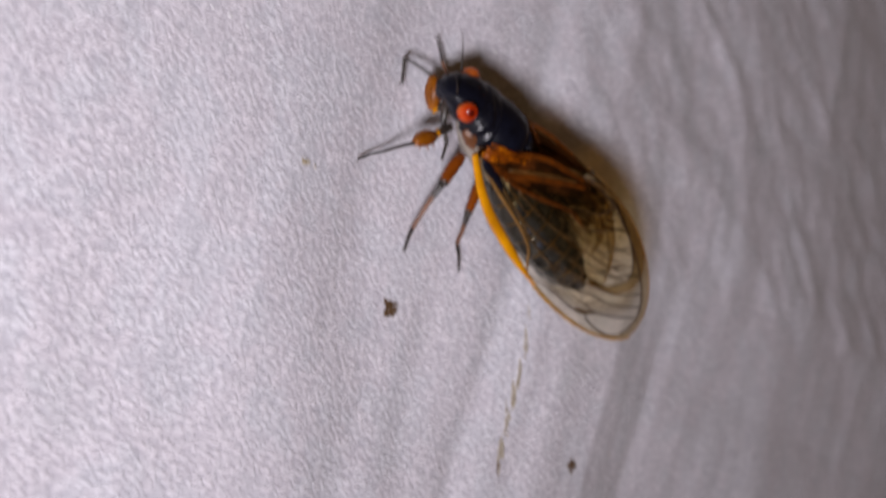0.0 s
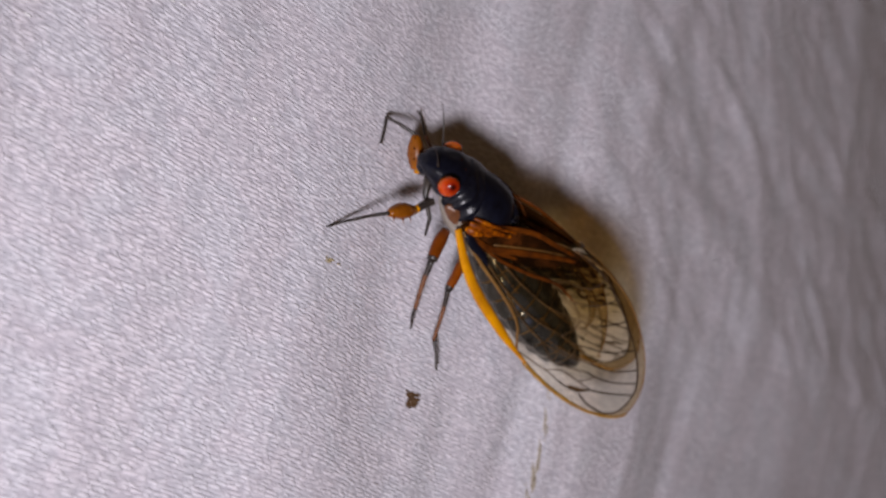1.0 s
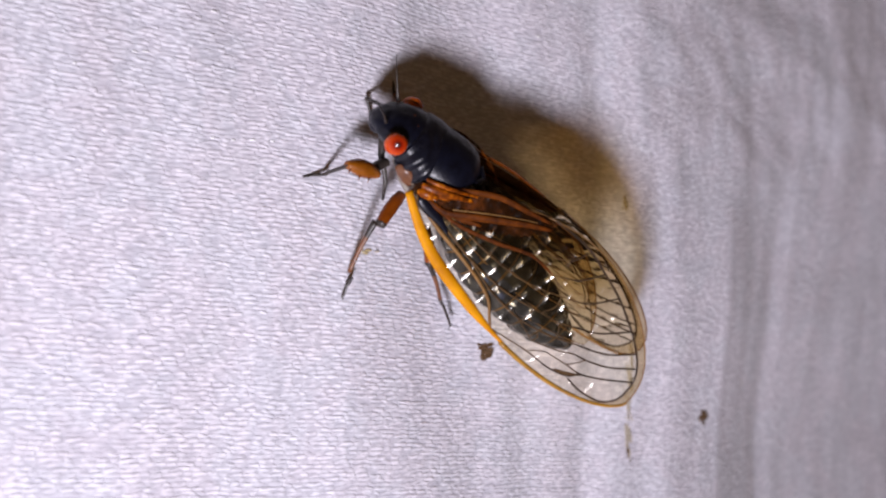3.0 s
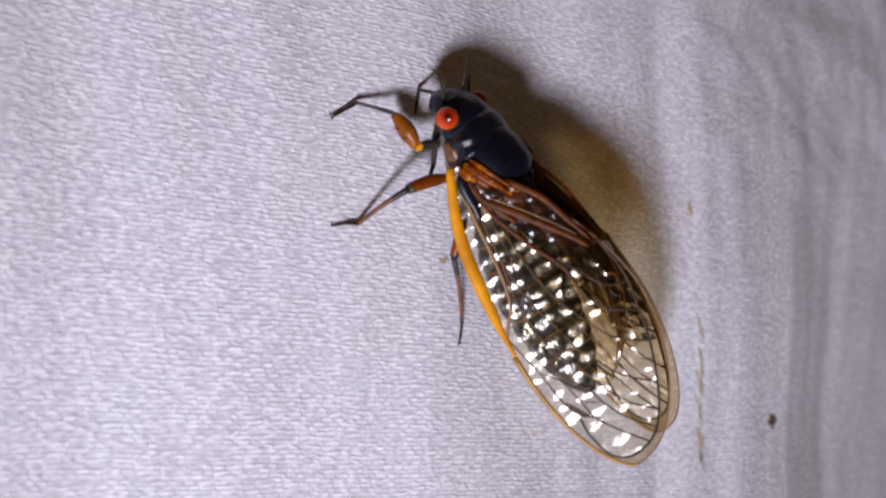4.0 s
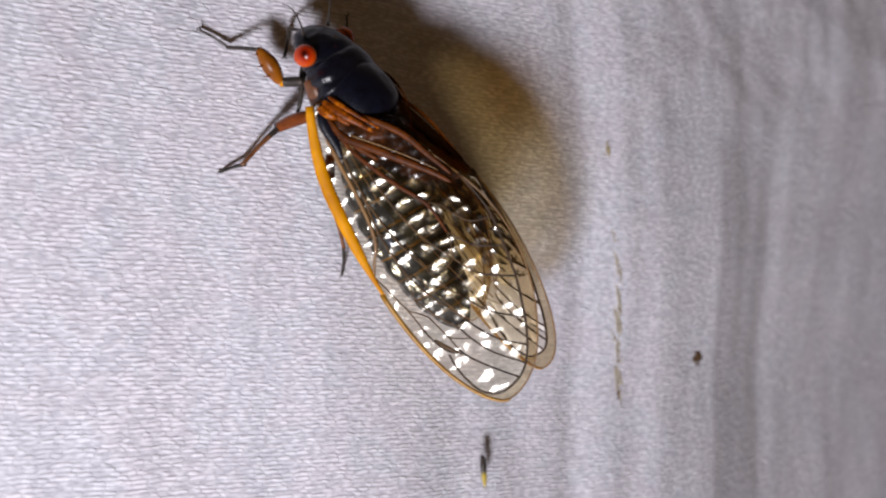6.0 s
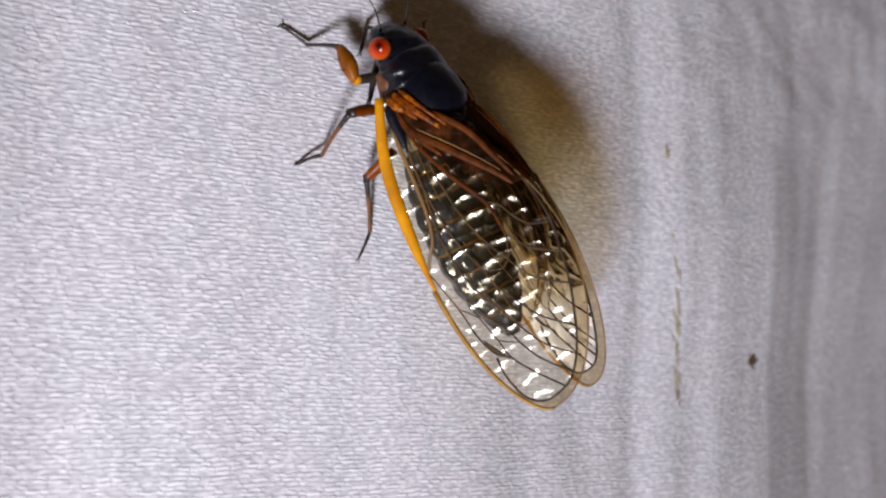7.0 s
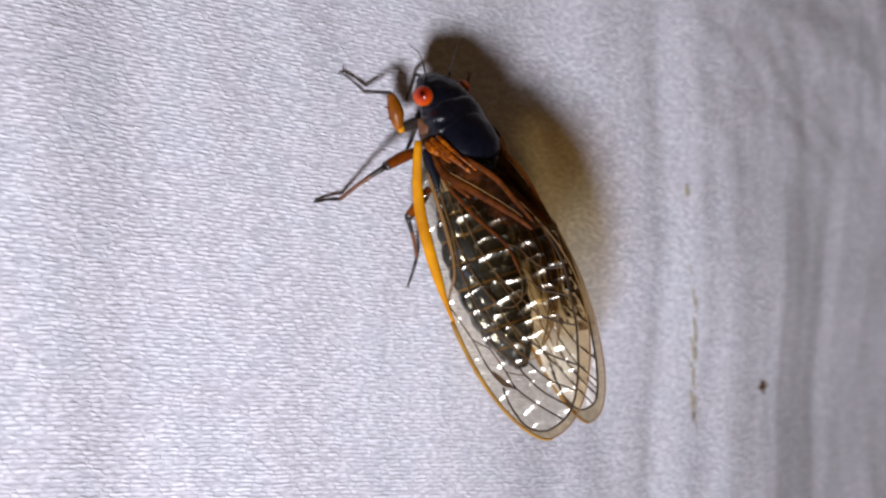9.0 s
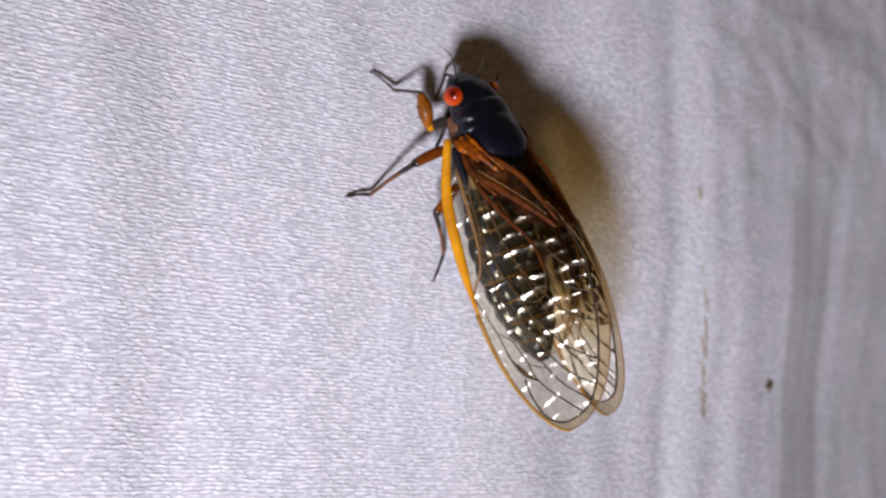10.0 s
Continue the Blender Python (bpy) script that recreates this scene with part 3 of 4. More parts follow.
def forewing(body, base, tip, rise, side):
    place, length = wing_frame(base, tip, rise, side)
    wing, spots = skin("forewing", place, length, wing_edge, body, "clear amber-tinted wing folded over the back")
    # the brown root part takes its place in the skin
    bm = bmesh.new()
    bm.from_mesh(wing.data)
    wide = len(spots[0])
    bm.verts.ensure_lookup_table()
    root = bmesh.new()
    gone, twin = [], {}
    for f in bm.faces:
        if all(root_area(*spots[v.index // wide][v.index % wide]) for v in f.verts):
            gone.append(f)
            for v in f.verts:
                if v.index not in twin:
                    twin[v.index] = root.verts.new(v.co)
            root.faces.new([twin[v.index] for v in f.verts])
    ring = [(1.24, 0.78), (1.67, 0.79), (2.02, 0.70), (2.30, 0.63), (2.52, 0.54), (2.70, 0.46), (2.88, 0.36), (3.02, 0.25), (3.10, 0.12), (3.13, 0.0), (3.08, -0.11), (2.95, -0.20), (2.72, -0.25), (2.56, -0.24)]
    ring = [towards_edge(p, length) for p in ring]
    back, front = ring[:10], ring[9:][::-1]
    wing.data.materials.append(BAND)
    for f in bm.faces:
        if not f.is_valid or not f.verts:
            continue
        a = sum(spots[v.index // wide][v.index % wide][0] for v in f.verts) / len(f.verts)
        b = sum(spots[v.index // wide][v.index % wide][1] for v in f.verts) / len(f.verts)
        past_back = b > float(np.interp(a, [p[0] for p in back], [p[1] for p in back]))
        past_tip = a > float(np.interp(b, [p[1] for p in front], [p[0] for p in front]))
        if (b > 0.03 and a > 1.24 and past_back) or (b > 0.03 and a > back[-1][0]) or (front[0][1] < b <= 0.03 and past_tip):
            f.material_index = 1
    bmesh.ops.delete(bm, geom=gone, context="FACES")
    bm.to_mesh(wing.data)
    bm.free()
    part("clavus", root, ROOTSKIN, wing, "brown folded root of the wing")

    def vein(points, thick, mat, name="vein", label="", thin=0.6, lift=0.0, n=14):
        bm = bmesh.new()
        pts = [place(a, b, lift) for a, b in spline(points, n)]
        tube(bm, pts, [0.85 * thick * (1 - (1 - thin) * i / (n - 1)) for i in range(n)], 7, 0.8)
        part(name, bm, mat, wing, label)

    # leading edge: a broad yellow-orange rib, thin past the node
    bm = bmesh.new()
    path = [place(length * u, wing_edge(length * u, length)[0] + 0.012 * min(1, 6 * u), 0.012) for u in np.linspace(0, 0.56, 30)]
    tube(bm, path, [0.038 + 0.022 * math.sin(math.pi * min(1, i / 26)) - 0.022 * max(0, i - 21) / 8 for i in range(30)], 10, 0.6)
    part("costal_rib", bm, COSTA, wing, "thick yellow-orange leading rib")
    bm = bmesh.new()
    path = [place(length * (1 - (1 - s) ** 2), wing_edge(length * (1 - (1 - s) ** 2), length)[0], 0.008) for s in np.linspace(0.33, 1.0, 40)]
    tube(bm, path, [0.026 - 0.013 * i / 39 for i in range(40)], 7)
    part("front_margin", bm, AMBER, wing, "amber-brown outer front margin")
    bm = bmesh.new()
    path = [place(length * (1 - (1 - s) ** 2), wing_edge(length * (1 - (1 - s) ** 2), length)[1], 0.0) for s in np.linspace(1.0, 0.2, 44)]
    tube(bm, path, 0.008, 6)
    part("hind_margin", bm, TAN, wing, "thin smoky hind margin")
    # stems near the base
    vein([(0.10, 0.02), (0.45, -0.06), (0.80, -0.10), (1.13, -0.15), (1.36, -0.22), (1.50, -0.33), (1.62, -0.42)], 0.027, TAN, label="tan radial vein", n=22)
    vein([(0.14, 0.04), (0.50, -0.01), (0.92, -0.06), (1.25, -0.06), (1.52, -0.03), (1.84, 0.05)], 0.016, STEM, n=20)
    vein([(0.92, -0.06), (1.30, -0.14), (1.70, -0.15), (1.95, -0.10), (2.15, -0.04)], 0.014, STEM, n=20)
    across = place(0.5, 0.4) - place(0.5, 0.2)
    for points, wide, label in (([(0.14, 0.06), (0.39, 0.09), (0.57, 0.21), (0.85, 0.41), (1.10, 0.58), (1.28, 0.68)], 0.036, "broad rust-red cubital vein"),
                                ([(0.06, 0.12), (0.37, 0.36), (0.66, 0.55), (0.95, 0.64), (1.22, 0.72)], 0.030, "broad rust-red anal vein"),
                                ([(0.30, 0.06), (0.6, 0.10), (1.0, 0.24), (1.32, 0.38), (1.63, 0.39)], 0.020, "rust-red vein")):
        bm = bmesh.new()
        tube(bm, [place(a, b, 0.010) for a, b in spline(points, 26)], [wide * (0.35 + 0.65 * math.sin(math.pi * min(1.0, (i + 3) / 28)) ** 0.8) for i in range(26)], 10, 0.3, across)
        part("vein", bm, RUST, wing, label)
    vein([(0.42, 0.16), (0.70, 0.37), (0.95, 0.54), (1.12, 0.64)], 0.009, TAN, lift=0.012)
    vein([(0.7, 0.10), (1.0, 0.10), (1.35, 0.13), (1.62, 0.20), (1.86, 0.30)], 0.012, STEM)
    # the vein that runs inside the outer margin, and the branches that end on it
    vein(ring, 0.015, VEIN, "submarginal_vein", "dark brown vein inside the margin", 0.9, n=60)
    for points in ([(1.63, 0.39), (1.86, 0.53), (2.02, 0.70)], [(1.50, 0.52), (1.66, 0.62), (1.74, 0.78)], [(1.86, 0.30), (2.11, 0.43), (2.31, 0.62)],
                   [(1.84, 0.05), (2.05, 0.10), (2.25, 0.20), (2.45, 0.31), (2.63, 0.49)], [(1.95, -0.10), (2.15, -0.03), (2.35, 0.06), (2.55, 0.14), (2.72, 0.24), (2.84, 0.38)],
                   [(2.00, -0.22), (2.27, -0.11), (2.43, -0.02), (2.57, 0.02), (2.79, 0.12), (2.98, 0.28)], [(2.20, -0.20), (2.46, -0.15), (2.65, -0.12), (2.86, 0.0), (3.08, 0.15)],
                   [(1.62, -0.41), (2.04, -0.33), (2.35, -0.30), (2.56, -0.23), (2.65, -0.12)]):
        # brown where the cells begin, dark towards the margin
        path = spline(points[:-1] + [towards_edge(points[-1], length) if points[-1][0] != 2.65 else points[-1]], 24)
        vein(path[:11], 0.008 if side < 0 else 0.005, STEM if side < 0 else TAN, n=12, thin=1.2)
        vein(path[10:], 0.0115, VEIN, n=16, thin=0.95)
    # cross veins
    for points in ([(2.46, -0.15), (2.52, -0.07), (2.57, 0.02)], [(2.05, 0.10), (2.12, 0.04), (2.15, -0.03)], [(1.86, 0.30), (1.90, 0.19), (1.84, 0.05)],
                   [(1.63, 0.39), (1.74, 0.36), (1.86, 0.30)], [(1.30, 0.38), (1.38, 0.47), (1.50, 0.52)], [(2.00, -0.22), (2.02, -0.16), (1.95, -0.10)],
                   [(1.30, -0.14), (1.36, -0.10), (1.32, -0.06)], [(2.20, -0.20), (2.12, -0.26), (2.04, -0.33)], [(1.70, -0.15), (1.86, -0.18), (2.00, -0.22)]):
        vein(points, 0.009 if side < 0 else 0.005, STEM if side < 0 else TAN, "cross_vein", n=8)
    for points, wide_at, mat in (([(0.12, 0.10), (0.22, 0.15), (0.34, 0.21)], 0.018, ORANGE), ([(0.34, 0.10), (0.5, 0.13), (0.74, 0.24)], 0.02, RUST)):
        bm = bmesh.new()
        tube(bm, [place(a, b, 0.008) for a, b in spline(points, 9)], [0.006 + wide_at * math.sin(math.pi * (i + 0.5) / 10) ** 1.5 for i in range(9)], 8, 0.25, place(0.3, 0.3) - place(0.3, 0.2))
        part("root_patch", bm, mat, wing, "orange leathery patch at the wing root")
    # smoky mark near the front of the tip, dark wing root
    bm = bmesh.new()
    tube(bm, [place(a, b, 0.004) for a, b in spline([(2.40, -0.27), (2.52, -0.22), (2.66, -0.13)], 8)], [0.004, 0.010, 0.015, 0.018, 0.018, 0.015, 0.010, 0.004], 8, 0.2)
    part("smoky_mark", bm, STEM, wing, "dark brown smudge near the tip")
    bm = bmesh.new()
    tube(bm, [place(a, b, 0.016) for a, b in spline([(0.10, 0.04), (0.25, 0.01), (0.42, 0.0), (0.56, -0.03)], 10)], [0.02, 0.045, 0.055, 0.055, 0.05, 0.045, 0.04, 0.03, 0.02, 0.008], 8, 0.35)
    part("basal_cell", bm, BLACK, wing, "blue-black wing root cell")
    return wing


def hind_edge(a, length):
    u = min(max(a / length, 0.0), 1.0)
    return -0.22 * math.sin(math.pi * u) ** 0.8, 0.10 + 0.60 * math.sin(math.pi * min(1, u * 1.02) ** 1.1) ** 0.7 * (1 if u < 1 else 0)


def hindwing(body, base, tip, rise, side):
    place, length = wing_frame(base, tip, rise, side)
    wing, _ = skin("hindwing", place, length, hind_edge, body, "small clear hind wing under the forewing", 0.0, 50, 20, HINDSKIN)
    wing.data.materials.append(BAND)
    for p in wing.data.polygons:
        if p.index % 20 >= 17 or p.index // 20 >= 46:
            p.material_index = 1
    bm = bmesh.new()
    path = []
    for s in np.linspace(0.2, 0.78, 26):
        a = length * (1 - (1 - s) ** 2)
        f, k = hind_edge(a, length)
        path.append(place(a, f + (k - f) * 0.85))
    tube(bm, path, 0.006, 6)
    part("submarginal_vein", bm, STEM, wing)
    for s0, s1, pick, thick in ((0.1, 1.0, 0, 0.005), (1.0, 0.15, 1, 0.007)):
        bm = bmesh.new()
        tube(bm, [place(length * (1 - (1 - s) ** 2), hind_edge(length * (1 - (1 - s) ** 2), length)[pick]) for s in np.linspace(s0, s1, 30)], thick, 6)
        part("margin", bm, TAN, wing)
    for points in ([(0.2, 0.1), (0.9, 0.25), (1.5, 0.42), (1.9, 0.45)], [(0.2, 0.05), (1.0, 0.05), (1.6, 0.12), (2.0, 0.2)], [(0.2, 0.0), (1.1, -0.08), (2.0, 0.0)]):
        bm = bmesh.new()
        tube(bm, [place(a, b) for a, b in spline(points, 12)], 0.004, 6)
        part("vein", bm, TAN, wing)
    return wing


# ---- legs: each piece lies along its own +y ----
def limb(name, parent, length, radii, mat, label="", spines=0, claws=False, flat=0.8, band=None):
    bm = bmesh.new()
    n = 14
    ys = np.linspace(0, length, n)
    rs = np.interp(np.linspace(0, 1, n), np.linspace(0, 1, len(radii)), radii)
    tube(bm, [(0, y, 0.012 * math.sin(math.pi * y / length)) for y in ys], list(rs), 10, flat)
    for k in range(spines):
        y = length * (0.3 + 0.6 * k / max(1, spines - 1))
        r = float(np.interp(y / length, np.linspace(0, 1, len(radii)), radii))
        tube(bm, [(0, y, -r * 0.6), (0.004, y + 0.03, -r - 0.035)], [0.012, 0.002], 5)
    if claws:
        for side in (-1, 1):
            tube(bm, [(0, length * 0.97, 0), (side * 0.02, length + 0.02, 0.008), (side * 0.03, length + 0.035, -0.015)], [0.009, 0.006, 0.002], 5)
    ob = part(name, bm, mat, parent, label)
    if band:
        ob.data.materials.append(band[0])
        for p in ob.data.polygons:
            if band[1] <= p.center.y / CM / length <= band[2]:
                p.material_index = 1
    return ob


def bone(x0, y0, z0, x1, y1, z1, ref=(1, 0, 0)):
    """The pose of a leg piece that reaches from one joint to the next."""
    a, b = Vector((x0, y0, z0)) * CM, Vector((x1, y1, z1)) * CM
    y = (b - a).normalized()
    z = (Vector(ref) - y * y.dot(Vector(ref))).normalized()
    x = y.cross(z)
    return Matrix.Translation(a) @ Matrix((x, y, z)).transposed().to_4x4()


def legs(body):
    made = {}
    for key, t, f, s, r in (("left_fore", 0.23, 0.371, 0.361, 0.29), ("right_fore", 0.26, 0.36, 0.358, 0.265)):
        made[key] = [
            limb("trochanter", body, t, (0.05, 0.06, 0.055, 0.05), LEGDARK, "dark grey-brown leg base with a yellow joint", band=(COSTA, 0.8, 1.1)),
            limb("femur", body, f, (0.050, 0.084, 0.106, 0.102, 0.078, 0.040), FEMUR, "swollen orange-brown fore femur", spines=3),
            limb("tibia", body, s, (0.026, 0.024, 0.021, 0.022), LEGDARK, "thin dark shin"),
            limb("tarsus", body, r, (0.018, 0.019, 0.014, 0.017, 0.013), LEGDARK, "black foot with two claws", claws=True)]
    for key, f, s, r in (("left_mid", 0.405, 0.558, 0.249), ("left_hind", 0.386, 0.596, 0.309)):
        made[key] = [
            limb("femur", body, f, (0.048, 0.066, 0.068, 0.063, 0.054), REDLEG, "rust-brown femur with a dark joint", band=(LEGDARK, 0.9, 1.1)),
            limb("tibia", body, s, (0.036, 0.03, 0.025, 0.023, 0.024), SHIN, "brown shin, dark at the knee", band=(LEGDARK, -0.1, 0.28)),
            limb("tarsus", body, r, (0.02, 0.022, 0.016, 0.018, 0.013), LEGDARK, "black foot with two claws", claws=True)]
    for joints, f in ((((0.33, 0.10, -0.30), (0.62, 0.30, -0.42), (0.76, 0.62, -0.40), (0.93, 0.80, -0.38)), 1), (((0.33, -0.22, -0.32), (0.66, -0.45, -0.36), (0.75, -0.95, -0.42), (0.82, -1.2, -0.40)), 1)):
        for name, a, b, radii, mat in zip(("femur", "tibia", "tarsus"), joints, joints[1:], ((0.04, 0.056, 0.05), (0.034, 0.025, 0.024), (0.02, 0.016, 0.013)), (FEMUR, SHIN, LEGDARK)):
            ob = limb(name, body, (Vector(b) - Vector(a)).length, radii, mat, claws=name == "tarsus")
            ob.matrix_basis = bone(*a, *b)
    return made


CICADA = cicada()
forewing(CICADA, (-0.462, 0.165, -0.105), (-0.346, -3.072, 0.082), radians(58), -1)
forewing(CICADA, (0.405, 0.165, -0.18), (0.44, -3.15, -0.12), radians(76), 1)
hindwing(CICADA, (-0.40, -0.15, -0.06), (-0.26, -2.28, 0.10), radians(60), -1)
hindwing(CICADA, (0.36, -0.20, -0.16), (0.33, -2.28, -0.10), radians(62), 1)
LEGS = legs(CICADA)


# ---- specks on the cloth ----
def speck(x, z, size, mat, label, tall=0.25, grains=9, stretch=(1, 1), taper=0.0):
    bm = bmesh.new()
    rng = random.Random(int(x * 100 + z * 10))
    for _ in range(grains):
        r = size * (rng.uniform(0.02, 0.10) if taper else rng.uniform(0.04, 0.22))
        px, pz = rng.gauss(0, size * 0.30) * stretch[0], rng.gauss(0, size * 0.30) * stretch[1]
        wide = 1.0
        if taper:
            # flat crumbs along the weft, in a patch that narrows downwards
            pz = size * (0.40 - 0.80 * rng.random() ** 1.2)
            px = size * rng.uniform(-0.48, 0.48) * (1 + taper * min(pz / size - 0.3, 0)) + rng.gauss(0, size * 0.05)
            wide = rng.uniform(1.2, 2.2)
        made = bmesh.ops.create_icosphere(bm, subdivisions=2, radius=1)["verts"]
        seed = Vector((rng.random() * 9, rng.random() * 9, 0))
        for v in made:
            k = 1 + 0.5 * noise.noise(v.co * 1.7 + seed)
            v.co = Vector((px + v.co.x * r * k * wide * stretch[0], v.co.y * r * k * tall, pz + v.co.z * r * k * stretch[1])) * CM
    ob = finish("dirt_speck", bm, mat)
    ob.location = (x * CM, cloth_relief(x, z) * CM - 0.00003, z * CM)
    return tagged(ob, label, "dirt", "specks on the cloth")


speck(1.24, -2.35, 0.19, DIRT, "crumbly dark brown speck of dirt on the cloth", 0.10, 85, taper=0.6)
speck(4.68, -3.27, 0.13, DIRT, "small brown speck of dirt on the cloth", 0.12, 44, (1.3, 0.85))
speck(-0.34, -1.32, 0.08, YELLOW, "faint yellowish smear on the cloth", 0.05, 22, (2.2, 0.7))
speck(3.32, -3.56, 0.06, DIRT, "thin brownish streak on the cloth", 0.04, 30, (0.6, 2.4))
speck(3.36, -1.75, 0.06, STAIN, "thin brownish streak on the cloth", 0.04, 16, (0.9, 3.0))
for x, z, tall in ((3.39, -2.05, 6.0), (3.38, -2.38, 8.0), (3.365, -2.68, 8.0), (3.35, -2.98, 6.0), (3.335, -3.36, 6.0)):
    speck(x, z, 0.055, STAIN, "blotchy brownish streak on the cloth", 0.02, 40, (1.3, tall))
speck(3.36, -3.20, 0.06, DIRT, "thin brownish streak on the cloth", 0.03, 9, (0.7, 1.9))
speck(3.40, -0.76, 0.12, YELLOW, "faint yellowish smear on the cloth", 0.04, 24, (1.0, 1.4))
speck(5.72, -2.92, 0.05, STAIN, "faint brownish spot on the cloth", 0.06, 6)
speck(5.535, -2.49, 0.03, LINT, "tiny white lint speck on the cloth", 0.4, 5)
speck(-3.45, -2.79, 0.022, DIRT, "tiny dark tick on the cloth", 0.3, 4, (0.5, 1.8))


def small_insect():  # about four millimetres long
    body = tagged(new("small_insect"), "tiny dark insect with a yellow tail on the cloth", "insect")
    bm = bmesh.new()
    loft(bm, smooth_sections([(0.17, 0, 0.04, 0.01, 0.01, 0.01, 2), (0.13, 0, 0.05, 0.032, 0.03, 0.03, 2), (0.05, 0, 0.05, 0.042, 0.04, 0.035, 2), (-0.04, 0, 0.05, 0.038, 0.03, 0.03, 2), (-0.08, 0, 0.05, 0.03, 0.03, 0.03, 2)], 16), 16)
    part("thorax", bm, LEGDARK, body)
    bm = bmesh.new()
    loft(bm, smooth_sections([(-0.06, 0, 0.05, 0.03, 0.03, 0.03, 2), (-0.12, 0, 0.05, 0.04, 0.03, 0.03, 2), (-0.22, 0, 0.045, 0.018, 0.018, 0.018, 2), (-0.25, 0, 0.04, 0.006, 0.006, 0.006, 2)], 14), 14)
    part("abdomen", bm, PALE, body, "yellow tapering tail")
    for side in (-1, 1):
        for y in (0.10, 0.03, -0.04):
            bm = bmesh.new()
            tube(bm, [(side * 0.025, y, 0.04), (side * 0.06, y + 0.01, 0.05), (side * 0.085, y - 0.02, 0.0)], [0.006, 0.005, 0.003], 5)
            part("leg", bm, LEGDARK, body)
    return body


INSECT = small_insect()
INSECT.scale = (0.8, 0.8, 0.8)


def motions():
    walk(CICADA, [
    (0, pose(0.01622, -0.00659, -0.00328, 55.02, -61.94, 41.01)),
    (0.5, pose(0.01313, -0.00683, -0.00335, 55.45, -62.03, 39.14)),
    (1, pose(0.01033, -0.00639, -0.00361, 53.47, -58.66, 40.50)),
    (1.5, pose(0.00704, -0.00659, -0.00471, 55.01, -62.78, 37.23)),
    (2, pose(0.00510, -0.00630, -0.00554, 55.18, -49.01, 39.32)),
    (2.5, pose(0.00192, -0.00679, -0.00598, 60.62, -47.29, 32.56)),
    (2.7, pose(0.00221, -0.00628, -0.00599, 65.60, -46.43, 29.65)),
    (3.8, pose(-0.00184, -0.00717, -0.00530, 74.56, -27.11, 17.05)),
    (4, pose(-0.00205, -0.00700, -0.00505, 76.66, -23.49, 15.77)),
    (4.5, pose(-0.00390, -0.00732, -0.00389, 77.90, -24.57, 12.61)),
    (5, pose(-0.00415, -0.00725, -0.00386, 77.54, -24.92, 14.18)),
    (5.5, pose(-0.00487, -0.00770, -0.00427, 75.03, -24.57, 16.24)),
    (5.7, pose(-0.00498, -0.00785, -0.00433, 75.25, -24.24, 16.31)),
    (6.8, pose(-0.00599, -0.00822, -0.00497, 77.25, -18.32, 11.96)),
    (7, pose(-0.00613, -0.00777, -0.00488, 77.46, -17.51, 12.19)),
    (7.5, pose(-0.00714, -0.00742, -0.00526, 80.86, -14.09, 9.95)),
    (8, pose(-0.00730, -0.00760, -0.00528, 81.00, -14.22, 9.25)),
    (8.5, pose(-0.00734, -0.00761, -0.00526, 80.91, -14.25, 9.20)),
    (9, pose(-0.00724, -0.00746, -0.00521, 80.57, -13.92, 8.93)),
    (9.5, pose(-0.00685, -0.00694, -0.00516, 80.67, -13.85, 7.96)),
    (10, pose(-0.00722, -0.00750, -0.00520, 81.22, -14.21, 7.39)),
    ])
    walk(LEGS["left_fore"][0], [
        (0, bone(-0.200, 0.400, -0.280, -0.381, 0.484, -0.396)),
        (0.5, bone(-0.200, 0.400, -0.280, -0.326, 0.529, -0.424)),
        (1, bone(-0.200, 0.400, -0.280, -0.355, 0.482, -0.430)),
        (1.5, bone(-0.200, 0.400, -0.280, -0.407, 0.501, -0.286)),
        (2, bone(-0.200, 0.400, -0.280, -0.229, 0.309, -0.490)),
        (2.5, bone(-0.200, 0.400, -0.280, -0.387, 0.518, -0.345)),
        (2.7, bone(-0.200, 0.400, -0.280, -0.415, 0.484, -0.292)),
        (3.8, bone(-0.200, 0.400, -0.280, -0.185, 0.276, -0.474)),
        (4, bone(-0.200, 0.400, -0.280, -0.398, 0.476, -0.371)),
        (4.5, bone(-0.200, 0.400, -0.280, -0.377, 0.506, -0.383)),
        (5, bone(-0.200, 0.400, -0.280, -0.413, 0.484, -0.305)),
        (5.5, bone(-0.200, 0.400, -0.280, -0.405, 0.495, -0.328)),
        (5.7, bone(-0.200, 0.400, -0.280, -0.259, 0.511, -0.474)),
        (7, bone(-0.200, 0.400, -0.280, -0.423, 0.431, -0.332)),
        (7.5, bone(-0.200, 0.400, -0.280, -0.425, 0.356, -0.310)),
        (8, bone(-0.200, 0.400, -0.280, -0.425, 0.348, -0.288)),
        (9, bone(-0.200, 0.400, -0.280, -0.411, 0.379, -0.372)),
        (9.5, bone(-0.200, 0.400, -0.280, -0.392, 0.399, -0.409)),
        (10, bone(-0.200, 0.400, -0.280, -0.402, 0.384, -0.390)),
    ])
